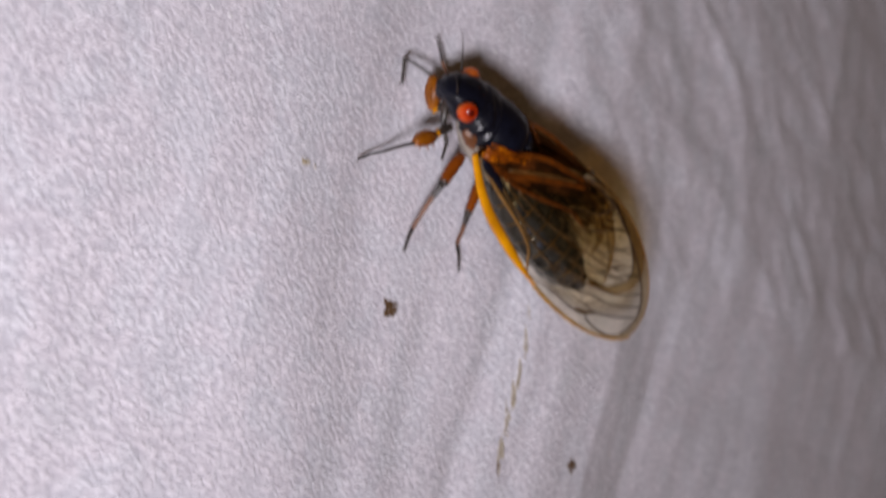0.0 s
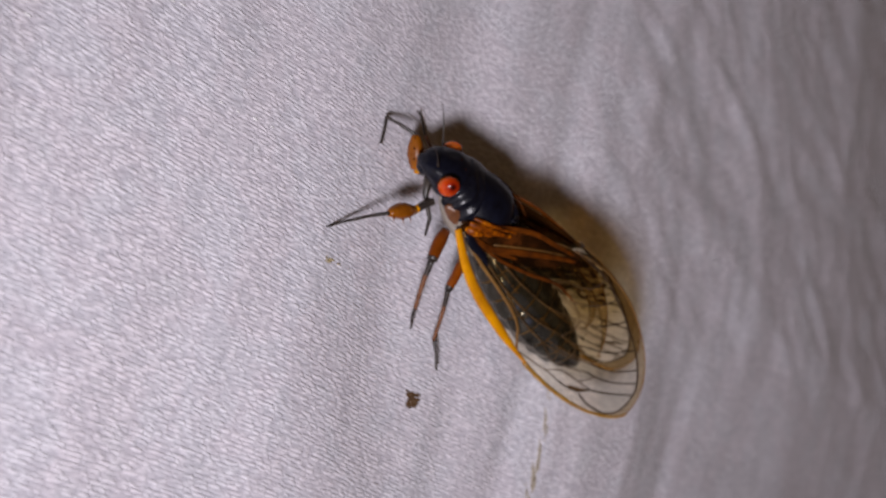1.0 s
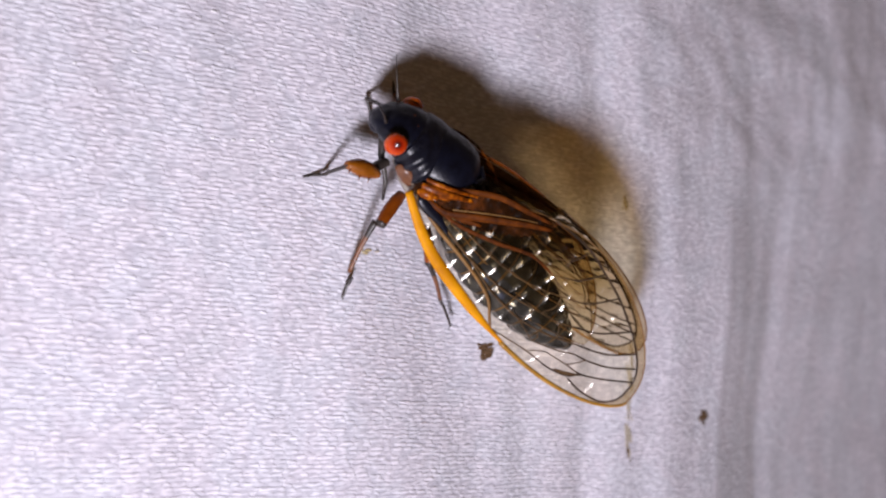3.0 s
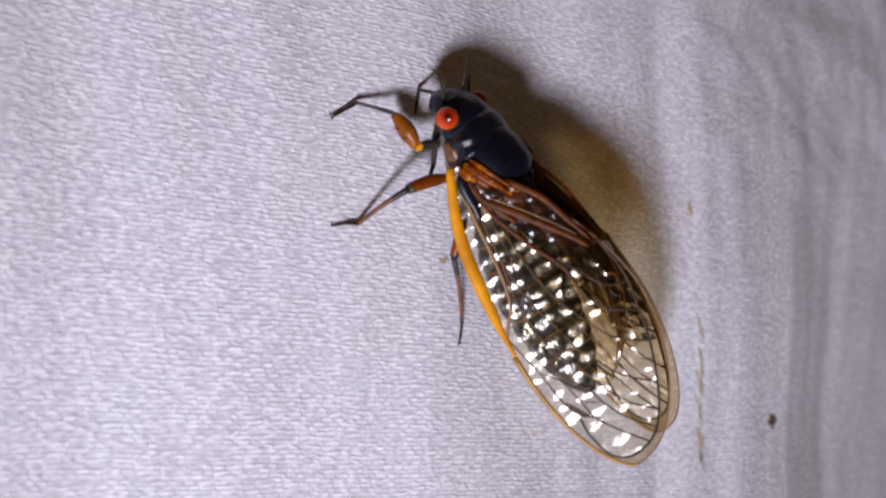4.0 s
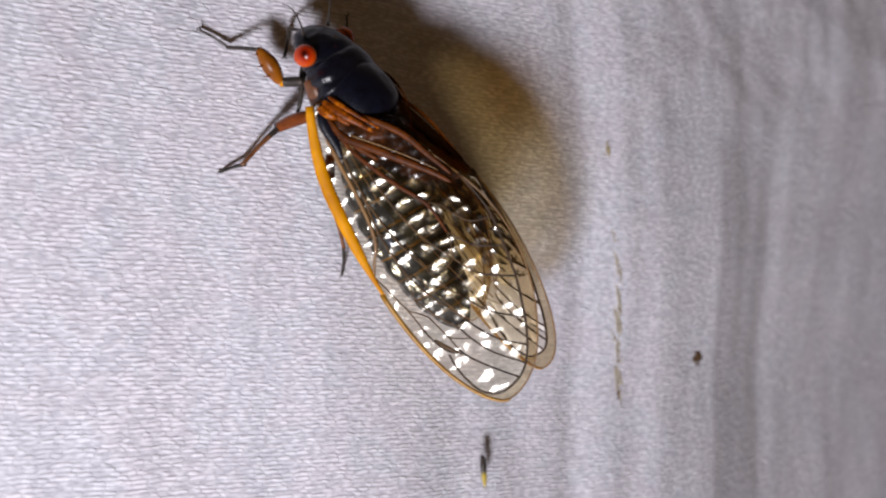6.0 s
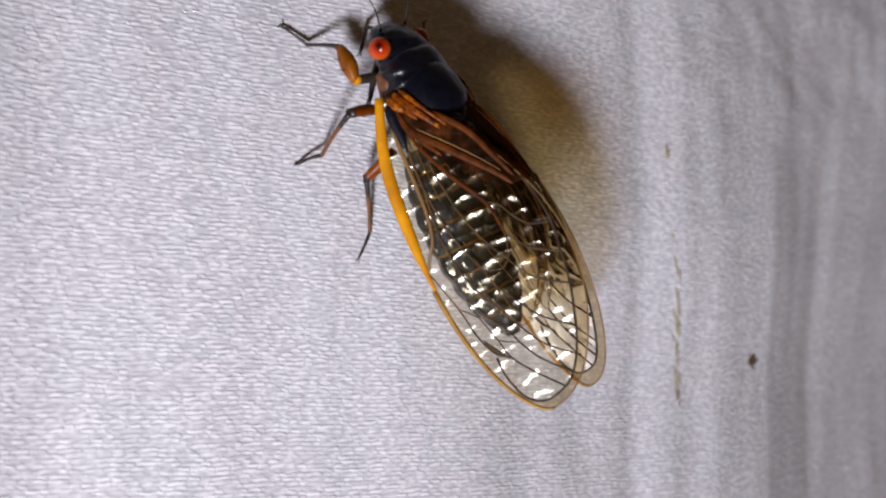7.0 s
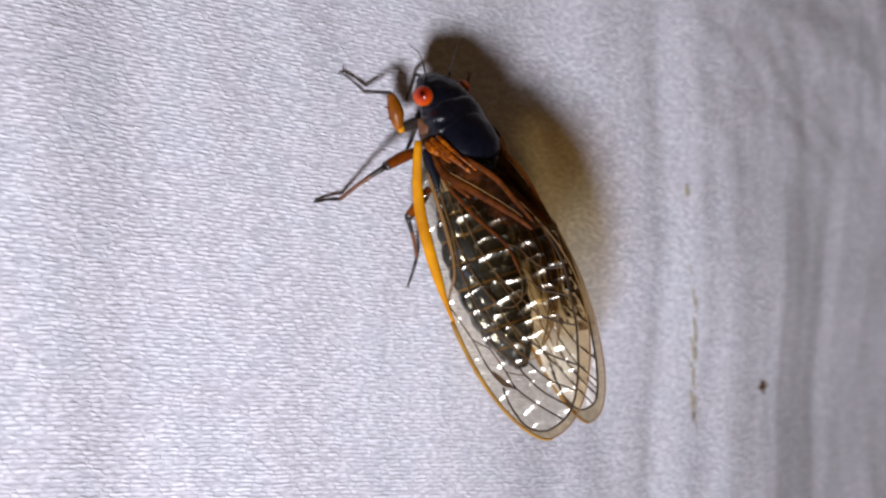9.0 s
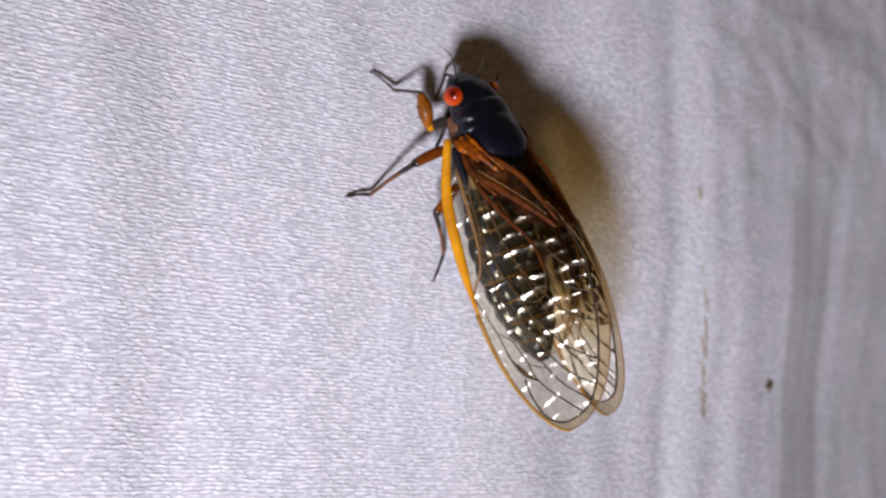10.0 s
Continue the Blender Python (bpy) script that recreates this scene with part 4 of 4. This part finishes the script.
    walk(LEGS["left_fore"][1], [
        (0, bone(-0.381, 0.484, -0.396, -0.687, 0.682, -0.467)),
        (0.5, bone(-0.326, 0.529, -0.424, -0.518, 0.791, -0.603)),
        (1, bone(-0.355, 0.482, -0.430, -0.618, 0.727, -0.524)),
        (1.5, bone(-0.407, 0.501, -0.286, -0.678, 0.752, -0.324)),
        (2, bone(-0.229, 0.309, -0.490, -0.501, 0.560, -0.455)),
        (2.5, bone(-0.387, 0.518, -0.345, -0.588, 0.828, -0.387)),
        (2.7, bone(-0.415, 0.484, -0.292, -0.617, 0.786, -0.369)),
        (3.8, bone(-0.185, 0.276, -0.474, -0.353, 0.563, -0.310)),
        (4, bone(-0.398, 0.476, -0.371, -0.392, 0.844, -0.418)),
        (4.5, bone(-0.377, 0.506, -0.383, -0.481, 0.860, -0.339)),
        (5, bone(-0.413, 0.484, -0.305, -0.468, 0.848, -0.355)),
        (5.5, bone(-0.405, 0.495, -0.328, -0.387, 0.862, -0.376)),
        (5.7, bone(-0.259, 0.511, -0.474, -0.364, 0.860, -0.405)),
        (7, bone(-0.423, 0.431, -0.332, -0.376, 0.798, -0.365)),
        (7.5, bone(-0.425, 0.356, -0.310, -0.418, 0.727, -0.303)),
        (8, bone(-0.425, 0.348, -0.288, -0.415, 0.718, -0.309)),
        (9, bone(-0.411, 0.379, -0.372, -0.419, 0.743, -0.299)),
        (9.5, bone(-0.392, 0.399, -0.409, -0.457, 0.729, -0.252)),
        (10, bone(-0.402, 0.384, -0.390, -0.432, 0.743, -0.302)),
    ])
    walk(LEGS["left_fore"][2], [
        (0, bone(-0.687, 0.682, -0.467, -0.675, 0.719, -0.826)),
        (0.5, bone(-0.518, 0.791, -0.603, -0.691, 1.020, -0.822)),
        (1, bone(-0.618, 0.727, -0.524, -0.768, 0.912, -0.794)),
        (1.5, bone(-0.678, 0.752, -0.324, -0.592, 0.727, -0.674)),
        (2, bone(-0.501, 0.560, -0.455, -0.417, 0.481, -0.797)),
        (2.5, bone(-0.588, 0.828, -0.387, -0.534, 0.975, -0.712)),
        (2.7, bone(-0.617, 0.786, -0.369, -0.506, 0.843, -0.707)),
        (3.8, bone(-0.353, 0.563, -0.310, -0.451, 0.584, -0.656)),
        (4, bone(-0.392, 0.844, -0.418, -0.504, 1.099, -0.648)),
        (4.5, bone(-0.481, 0.860, -0.339, -0.514, 1.029, -0.656)),
        (5, bone(-0.468, 0.848, -0.355, -0.511, 1.020, -0.669)),
        (5.5, bone(-0.387, 0.862, -0.376, -0.388, 1.044, -0.688)),
        (5.7, bone(-0.364, 0.860, -0.405, -0.375, 1.044, -0.716)),
        (7, bone(-0.376, 0.798, -0.365, -0.437, 0.967, -0.678)),
        (7.5, bone(-0.418, 0.727, -0.303, -0.442, 0.887, -0.626)),
        (8, bone(-0.415, 0.718, -0.309, -0.426, 0.886, -0.628)),
        (9, bone(-0.419, 0.743, -0.299, -0.436, 0.891, -0.627)),
        (9.5, bone(-0.457, 0.729, -0.252, -0.486, 0.896, -0.571)),
        (10, bone(-0.432, 0.743, -0.302, -0.467, 0.895, -0.627)),
    ])
    walk(LEGS["left_fore"][3], [
        (0, bone(-0.675, 0.719, -0.826, -0.865, 0.865, -0.990)),
        (0.5, bone(-0.691, 1.020, -0.822, -0.903, 1.194, -0.916)),
        (1, bone(-0.768, 0.912, -0.794, -0.935, 1.055, -0.984)),
        (1.5, bone(-0.592, 0.727, -0.674, -0.760, 0.874, -0.860)),
        (2, bone(-0.417, 0.481, -0.797, -0.644, 0.582, -0.945)),
        (2.5, bone(-0.534, 0.975, -0.712, -0.661, 1.177, -0.877)),
        (2.7, bone(-0.506, 0.843, -0.707, -0.661, 1.045, -0.847)),
        (3.8, bone(-0.451, 0.584, -0.656, -0.684, 0.600, -0.828)),
        (4, bone(-0.504, 1.099, -0.648, -0.770, 1.093, -0.763)),
        (4.5, bone(-0.514, 1.029, -0.656, -0.680, 1.258, -0.721)),
        (5, bone(-0.511, 1.020, -0.669, -0.656, 1.262, -0.737)),
        (5.5, bone(-0.388, 1.044, -0.688, -0.516, 1.299, -0.740)),
        (5.7, bone(-0.375, 1.044, -0.716, -0.513, 1.294, -0.764)),
        (7, bone(-0.437, 0.967, -0.678, -0.591, 1.208, -0.724)),
        (7.5, bone(-0.442, 0.887, -0.626, -0.571, 1.134, -0.707)),
        (8, bone(-0.426, 0.886, -0.628, -0.575, 1.121, -0.712)),
        (9, bone(-0.436, 0.891, -0.627, -0.585, 1.133, -0.686)),
        (9.5, bone(-0.486, 0.896, -0.571, -0.645, 1.132, -0.624)),
        (10, bone(-0.467, 0.895, -0.627, -0.623, 1.133, -0.682)),
    ])
    walk(LEGS["left_mid"][0], [
        (0, bone(-0.330, 0.100, -0.300, -0.685, 0.088, -0.499, ref=(0, 1, 0))),
        (0.5, bone(-0.330, 0.100, -0.300, -0.640, -0.057, -0.511, ref=(0, 1, 0))),
        (1, bone(-0.330, 0.100, -0.300, -0.718, 0.084, -0.419, ref=(0, 1, 0))),
        (1.5, bone(-0.330, 0.100, -0.300, -0.660, 0.003, -0.517, ref=(0, 1, 0))),
        (2, bone(-0.330, 0.100, -0.300, -0.600, 0.080, -0.603, ref=(0, 1, 0))),
        (2.5, bone(-0.330, 0.100, -0.300, -0.497, -0.063, -0.632, ref=(0, 1, 0))),
        (2.7, bone(-0.330, 0.100, -0.300, -0.695, 0.014, -0.458, ref=(0, 1, 0))),
        (3.8, bone(-0.330, 0.100, -0.300, -0.670, 0.216, -0.491, ref=(0, 1, 0))),
        (4, bone(-0.330, 0.100, -0.300, -0.691, 0.183, -0.467, ref=(0, 1, 0))),
        (4.5, bone(-0.330, 0.100, -0.300, -0.722, 0.161, -0.391, ref=(0, 1, 0))),
        (5, bone(-0.330, 0.100, -0.300, -0.728, 0.144, -0.368, ref=(0, 1, 0))),
        (5.5, bone(-0.330, 0.100, -0.300, -0.732, 0.158, -0.304, ref=(0, 1, 0))),
        (5.7, bone(-0.330, 0.100, -0.300, -0.296, 0.168, -0.699, ref=(0, 1, 0))),
        (7, bone(-0.330, 0.100, -0.300, -0.733, 0.149, -0.281, ref=(0, 1, 0))),
        (7.5, bone(-0.330, 0.100, -0.300, -0.695, 0.023, -0.462, ref=(0, 1, 0))),
        (8, bone(-0.330, 0.100, -0.300, -0.707, 0.043, -0.441, ref=(0, 1, 0))),
        (9, bone(-0.330, 0.100, -0.300, -0.703, 0.046, -0.452, ref=(0, 1, 0))),
        (9.5, bone(-0.330, 0.100, -0.300, -0.706, 0.046, -0.445, ref=(0, 1, 0))),
        (10, bone(-0.330, 0.100, -0.300, -0.692, 0.050, -0.477, ref=(0, 1, 0))),
    ])
    walk(LEGS["left_mid"][1], [
        (0, bone(-0.685, 0.088, -0.499, -0.979, -0.098, -0.936, ref=(0, 1, 0))),
        (0.5, bone(-0.640, -0.057, -0.511, -0.862, -0.345, -0.935, ref=(0, 1, 0))),
        (1, bone(-0.718, 0.084, -0.419, -0.925, -0.254, -0.813, ref=(0, 1, 0))),
        (1.5, bone(-0.660, 0.003, -0.517, -1.017, -0.201, -0.895, ref=(0, 1, 0))),
        (2, bone(-0.600, 0.080, -0.603, -0.971, 0.015, -1.016, ref=(0, 1, 0))),
        (2.5, bone(-0.497, -0.063, -0.632, -0.805, -0.294, -1.038, ref=(0, 1, 0))),
        (2.7, bone(-0.695, 0.014, -0.458, -0.922, -0.273, -0.880, ref=(0, 1, 0))),
        (3.8, bone(-0.670, 0.216, -0.491, -1.025, 0.274, -0.918, ref=(0, 1, 0))),
        (4, bone(-0.691, 0.183, -0.467, -1.027, 0.128, -0.910, ref=(0, 1, 0))),
        (4.5, bone(-0.722, 0.161, -0.391, -0.955, -0.001, -0.872, ref=(0, 1, 0))),
        (5, bone(-0.728, 0.144, -0.368, -0.919, 0.001, -0.873, ref=(0, 1, 0))),
        (5.5, bone(-0.732, 0.158, -0.304, -0.825, 0.050, -0.844, ref=(0, 1, 0))),
        (5.7, bone(-0.296, 0.168, -0.699, -0.801, 0.033, -0.896, ref=(0, 1, 0))),
        (7, bone(-0.733, 0.149, -0.281, -0.770, -0.051, -0.801, ref=(0, 1, 0))),
        (7.5, bone(-0.695, 0.023, -0.462, -1.061, -0.132, -0.854, ref=(0, 1, 0))),
        (8, bone(-0.707, 0.043, -0.441, -1.044, -0.130, -0.852, ref=(0, 1, 0))),
        (9, bone(-0.703, 0.046, -0.452, -1.063, -0.101, -0.854, ref=(0, 1, 0))),
        (9.5, bone(-0.706, 0.046, -0.445, -1.118, -0.098, -0.794, ref=(0, 1, 0))),
        (10, bone(-0.692, 0.050, -0.477, -1.088, -0.104, -0.841, ref=(0, 1, 0))),
    ])
    walk(LEGS["left_mid"][2], [
        (0, bone(-0.979, -0.098, -0.936, -1.182, -0.177, -1.055, ref=(0, 1, 0))),
        (0.5, bone(-0.862, -0.345, -0.935, -1.066, -0.463, -1.014, ref=(0, 1, 0))),
        (1, bone(-0.925, -0.254, -0.813, -0.935, -0.436, -0.982, ref=(0, 1, 0))),
        (1.5, bone(-1.017, -0.201, -0.895, -1.193, -0.331, -1.013, ref=(0, 1, 0))),
        (2, bone(-0.971, 0.015, -1.016, -1.153, -0.030, -1.179, ref=(0, 1, 0))),
        (2.5, bone(-0.805, -0.294, -1.038, -1.021, -0.353, -1.145, ref=(0, 1, 0))),
        (2.7, bone(-0.922, -0.273, -0.880, -1.045, -0.413, -1.043, ref=(0, 1, 0))),
        (3.8, bone(-1.025, 0.274, -0.918, -1.226, 0.384, -1.013, ref=(0, 1, 0))),
        (4, bone(-1.027, 0.128, -0.910, -1.232, 0.232, -1.003, ref=(0, 1, 0))),
        (4.5, bone(-0.955, -0.001, -0.872, -1.177, 0.061, -0.964, ref=(0, 1, 0))),
        (5, bone(-0.919, 0.001, -0.873, -1.134, 0.066, -0.979, ref=(0, 1, 0))),
        (5.5, bone(-0.825, 0.050, -0.844, -0.995, 0.108, -1.016, ref=(0, 1, 0))),
        (5.7, bone(-0.801, 0.033, -0.896, -0.987, 0.099, -1.047, ref=(0, 1, 0))),
        (7, bone(-0.770, -0.051, -0.801, -0.950, -0.031, -0.971, ref=(0, 1, 0))),
        (7.5, bone(-1.061, -0.132, -0.854, -1.273, -0.060, -0.962, ref=(0, 1, 0))),
        (8, bone(-1.044, -0.130, -0.852, -1.254, -0.052, -0.959, ref=(0, 1, 0))),
        (9, bone(-1.063, -0.101, -0.854, -1.289, -0.053, -0.947, ref=(0, 1, 0))),
        (9.5, bone(-1.118, -0.098, -0.794, -1.348, -0.053, -0.877, ref=(0, 1, 0))),
        (10, bone(-1.088, -0.104, -0.841, -1.320, -0.056, -0.915, ref=(0, 1, 0))),
    ])
    walk(LEGS["left_hind"][0], [
        (0, bone(-0.330, -0.300, -0.340, -0.678, -0.390, -0.482, ref=(0, 0, 1))),
        (0.5, bone(-0.330, -0.300, -0.340, -0.629, -0.507, -0.473, ref=(0, 0, 1))),
        (1, bone(-0.330, -0.300, -0.340, -0.662, -0.369, -0.526, ref=(0, 0, 1))),
        (1.5, bone(-0.330, -0.300, -0.340, -0.645, -0.457, -0.500, ref=(0, 0, 1))),
        (2, bone(-0.330, -0.300, -0.340, -0.520, -0.602, -0.489, ref=(0, 0, 1))),
        (2.5, bone(-0.330, -0.300, -0.340, -0.517, -0.571, -0.541, ref=(0, 0, 1))),
        (2.7, bone(-0.330, -0.300, -0.340, -0.542, -0.608, -0.438, ref=(0, 0, 1))),
        (3.8, bone(-0.330, -0.300, -0.340, -0.382, -0.529, -0.647, ref=(0, 0, 1))),
        (4, bone(-0.330, -0.300, -0.340, -0.488, -0.586, -0.546, ref=(0, 0, 1))),
        (4.5, bone(-0.330, -0.300, -0.340, -0.418, -0.612, -0.551, ref=(0, 0, 1))),
        (5, bone(-0.330, -0.300, -0.340, -0.402, -0.637, -0.516, ref=(0, 0, 1))),
        (5.5, bone(-0.330, -0.300, -0.340, -0.380, -0.620, -0.551, ref=(0, 0, 1))),
        (5.7, bone(-0.330, -0.300, -0.340, -0.372, -0.622, -0.550, ref=(0, 0, 1))),
        (7, bone(-0.330, -0.300, -0.340, -0.538, -0.425, -0.641, ref=(0, 0, 1))),
        (7.5, bone(-0.330, -0.300, -0.340, -0.626, -0.508, -0.476, ref=(0, 0, 1))),
        (8, bone(-0.330, -0.300, -0.340, -0.626, -0.513, -0.468, ref=(0, 0, 1))),
        (9, bone(-0.330, -0.300, -0.340, -0.617, -0.511, -0.489, ref=(0, 0, 1))),
        (9.5, bone(-0.330, -0.300, -0.340, -0.631, -0.512, -0.458, ref=(0, 0, 1))),
        (10, bone(-0.330, -0.300, -0.340, -0.614, -0.510, -0.498, ref=(0, 0, 1))),
    ])
    walk(LEGS["left_hind"][1], [
        (0, bone(-0.678, -0.390, -0.482, -0.563, -0.800, -0.880, ref=(0, 0, 1))),
        (0.5, bone(-0.629, -0.507, -0.473, -0.492, -0.937, -0.858, ref=(0, 0, 1))),
        (1, bone(-0.662, -0.369, -0.526, -0.859, -0.756, -0.930, ref=(0, 0, 1))),
        (1.5, bone(-0.645, -0.457, -0.500, -0.782, -0.928, -0.833, ref=(0, 0, 1))),
        (2, bone(-0.520, -0.602, -0.489, -0.383, -1.094, -0.790, ref=(0, 0, 1))),
        (2.5, bone(-0.517, -0.571, -0.541, -0.317, -1.025, -0.867, ref=(0, 0, 1))),
        (2.7, bone(-0.542, -0.608, -0.438, -0.355, -1.070, -0.761, ref=(0, 0, 1))),
        (3.8, bone(-0.382, -0.529, -0.647, -0.425, -1.054, -0.920, ref=(0, 0, 1))),
        (4, bone(-0.488, -0.586, -0.546, -0.457, -1.114, -0.815, ref=(0, 0, 1))),
        (4.5, bone(-0.418, -0.612, -0.551, -0.426, -1.174, -0.741, ref=(0, 0, 1))),
        (5, bone(-0.402, -0.637, -0.516, -0.400, -1.185, -0.741, ref=(0, 0, 1))),
        (5.5, bone(-0.380, -0.620, -0.551, -0.335, -1.168, -0.773, ref=(0, 0, 1))),
        (5.7, bone(-0.372, -0.622, -0.550, -0.318, -1.168, -0.775, ref=(0, 0, 1))),
        (7, bone(-0.538, -0.425, -0.641, -0.431, -0.881, -1.005, ref=(0, 0, 1))),
        (7.5, bone(-0.626, -0.508, -0.476, -0.348, -0.880, -0.844, ref=(0, 0, 1))),
        (8, bone(-0.626, -0.513, -0.468, -0.344, -0.878, -0.841, ref=(0, 0, 1))),
        (9, bone(-0.617, -0.511, -0.489, -0.341, -0.902, -0.839, ref=(0, 0, 1))),
        (9.5, bone(-0.631, -0.512, -0.458, -0.378, -0.922, -0.803, ref=(0, 0, 1))),
        (10, bone(-0.614, -0.510, -0.498, -0.358, -0.927, -0.834, ref=(0, 0, 1))),
    ])
    walk(LEGS["left_hind"][2], [
        (0, bone(-0.563, -0.800, -0.880, -0.840, -0.920, -0.890, ref=(0, 0, 1))),
        (0.5, bone(-0.492, -0.937, -0.858, -0.722, -1.129, -0.894, ref=(0, 0, 1))),
        (1, bone(-0.859, -0.756, -0.930, -1.016, -0.995, -1.029, ref=(0, 0, 1))),
        (1.5, bone(-0.782, -0.928, -0.833, -0.900, -1.185, -0.940, ref=(0, 0, 1))),
        (2, bone(-0.383, -1.094, -0.790, -0.378, -1.375, -0.902, ref=(0, 0, 1))),
        (2.5, bone(-0.317, -1.025, -0.867, -0.374, -1.307, -0.960, ref=(0, 0, 1))),
        (2.7, bone(-0.355, -1.070, -0.761, -0.387, -1.361, -0.836, ref=(0, 0, 1))),
        (3.8, bone(-0.425, -1.054, -0.920, -0.572, -1.279, -1.060, ref=(0, 0, 1))),
        (4, bone(-0.457, -1.114, -0.815, -0.470, -1.356, -0.996, ref=(0, 0, 1))),
        (4.5, bone(-0.426, -1.174, -0.741, -0.414, -1.406, -0.934, ref=(0, 0, 1))),
        (5, bone(-0.400, -1.185, -0.741, -0.399, -1.415, -0.937, ref=(0, 0, 1))),
        (5.5, bone(-0.335, -1.168, -0.773, -0.286, -1.363, -0.999, ref=(0, 0, 1))),
        (5.7, bone(-0.318, -1.168, -0.775, -0.265, -1.359, -1.003, ref=(0, 0, 1))),
        (7, bone(-0.431, -0.881, -1.005, -0.651, -1.071, -1.092, ref=(0, 0, 1))),
        (7.5, bone(-0.348, -0.880, -0.844, -0.481, -1.129, -0.953, ref=(0, 0, 1))),
        (8, bone(-0.344, -0.878, -0.841, -0.467, -1.127, -0.961, ref=(0, 0, 1))),
        (9, bone(-0.341, -0.902, -0.839, -0.479, -1.142, -0.960, ref=(0, 0, 1))),
        (9.5, bone(-0.378, -0.922, -0.803, -0.537, -1.156, -0.911, ref=(0, 0, 1))),
        (10, bone(-0.358, -0.927, -0.834, -0.518, -1.156, -0.950, ref=(0, 0, 1))),
    ])
    walk(LEGS["right_fore"][0], [
        (0, bone(0.200, 0.400, -0.280, 0.089, 0.502, -0.492)),
        (0.5, bone(0.200, 0.400, -0.280, 0.085, 0.496, -0.493)),
        (1, bone(0.200, 0.400, -0.280, 0.182, 0.611, -0.430)),
        (1.5, bone(0.200, 0.400, -0.280, 0.011, 0.448, -0.452)),
        (2, bone(0.200, 0.400, -0.280, 0.332, 0.419, -0.057)),
        (2.5, bone(0.200, 0.400, -0.280, 0.385, 0.366, -0.101)),
        (2.7, bone(0.200, 0.400, -0.280, 0.361, 0.374, -0.078)),
        (3.8, bone(0.200, 0.400, -0.280, 0.394, 0.497, -0.137)),
        (4, bone(0.200, 0.400, -0.280, 0.336, 0.569, -0.136)),
        (4.5, bone(0.200, 0.400, -0.280, 0.336, 0.569, -0.136)),
        (10, bone(0.200, 0.400, -0.280, 0.336, 0.569, -0.136)),
    ])
    walk(LEGS["right_fore"][1], [
        (0, bone(0.089, 0.502, -0.492, 0.294, 0.767, -0.359)),
        (0.5, bone(0.085, 0.496, -0.493, 0.302, 0.745, -0.350)),
        (1, bone(0.182, 0.611, -0.430, 0.356, 0.885, -0.274)),
        (1.5, bone(0.011, 0.448, -0.452, 0.252, 0.683, -0.324)),
        (2, bone(0.332, 0.419, -0.057, 0.235, 0.748, -0.167)),
        (2.5, bone(0.385, 0.366, -0.101, 0.250, 0.698, -0.139)),
        (2.7, bone(0.361, 0.374, -0.078, 0.210, 0.695, -0.139)),
        (3.8, bone(0.394, 0.497, -0.137, 0.188, 0.761, -0.270)),
        (4, bone(0.336, 0.569, -0.136, 0.061, 0.796, -0.181)),
        (4.5, bone(0.336, 0.569, -0.136, 0.061, 0.796, -0.181)),
        (10, bone(0.336, 0.569, -0.136, 0.061, 0.796, -0.181)),
    ])
    walk(LEGS["right_fore"][2], [
        (0, bone(0.294, 0.767, -0.359, 0.352, 1.074, -0.535)),
        (0.5, bone(0.302, 0.745, -0.350, 0.430, 1.053, -0.482)),
        (1, bone(0.356, 0.885, -0.274, 0.380, 1.207, -0.429)),
        (1.5, bone(0.252, 0.683, -0.324, 0.353, 1.008, -0.436)),
        (2, bone(0.235, 0.748, -0.167, 0.390, 0.996, -0.375)),
        (2.5, bone(0.250, 0.698, -0.139, 0.424, 0.850, -0.414)),
        (2.7, bone(0.210, 0.695, -0.139, 0.374, 0.835, -0.425)),
        (3.8, bone(0.188, 0.761, -0.270, 0.473, 0.909, -0.430)),
        (4, bone(0.061, 0.796, -0.181, 0.214, 0.933, -0.475)),
        (4.5, bone(0.061, 0.796, -0.181, 0.214, 0.933, -0.475)),
        (10, bone(0.061, 0.796, -0.181, 0.214, 0.933, -0.475)),
    ])
    walk(LEGS["right_fore"][3], [
        (0, bone(0.352, 1.074, -0.535, 0.183, 0.902, -0.644)),
        (0.5, bone(0.430, 1.053, -0.482, 0.276, 0.881, -0.611)),
        (1, bone(0.380, 1.207, -0.429, 0.183, 1.073, -0.544)),
        (1.5, bone(0.353, 1.008, -0.436, 0.223, 0.818, -0.566)),
        (2, bone(0.390, 0.996, -0.375, 0.264, 0.802, -0.505)),
        (2.5, bone(0.424, 0.850, -0.414, 0.380, 0.610, -0.516)),
        (2.7, bone(0.374, 0.835, -0.425, 0.329, 0.588, -0.508)),
        (3.8, bone(0.473, 0.909, -0.430, 0.282, 0.772, -0.551)),
        (4, bone(0.214, 0.933, -0.475, 0.094, 0.731, -0.596)),
        (4.5, bone(0.214, 0.933, -0.475, 0.094, 0.731, -0.596)),
        (10, bone(0.214, 0.933, -0.475, 0.094, 0.731, -0.596)),
    ])
    walk(INSECT, [
        (0, pose(0.0150, -0.0004, -0.0720, 90, 0, 0)), (4.0, pose(0.0145, -0.0004, -0.0660, 90, 0, 0)), (4.6, pose(0.0130, -0.0004, -0.0440, 90, 0, 4)),
        (5.0, pose(0.0122, -0.0002, -0.0386, 90, 0, 6)), (5.7, pose(0.0116, -0.0002, -0.0379, 90, 0, 2)), (6.0, pose(0.0112, -0.0004, -0.0410, 90, 0, 0)),
        (6.6, pose(0.0110, -0.0004, -0.0620, 90, 0, 0)), (10, pose(0.0110, -0.0004, -0.0800, 90, 0, 0)),
    ])


motions()
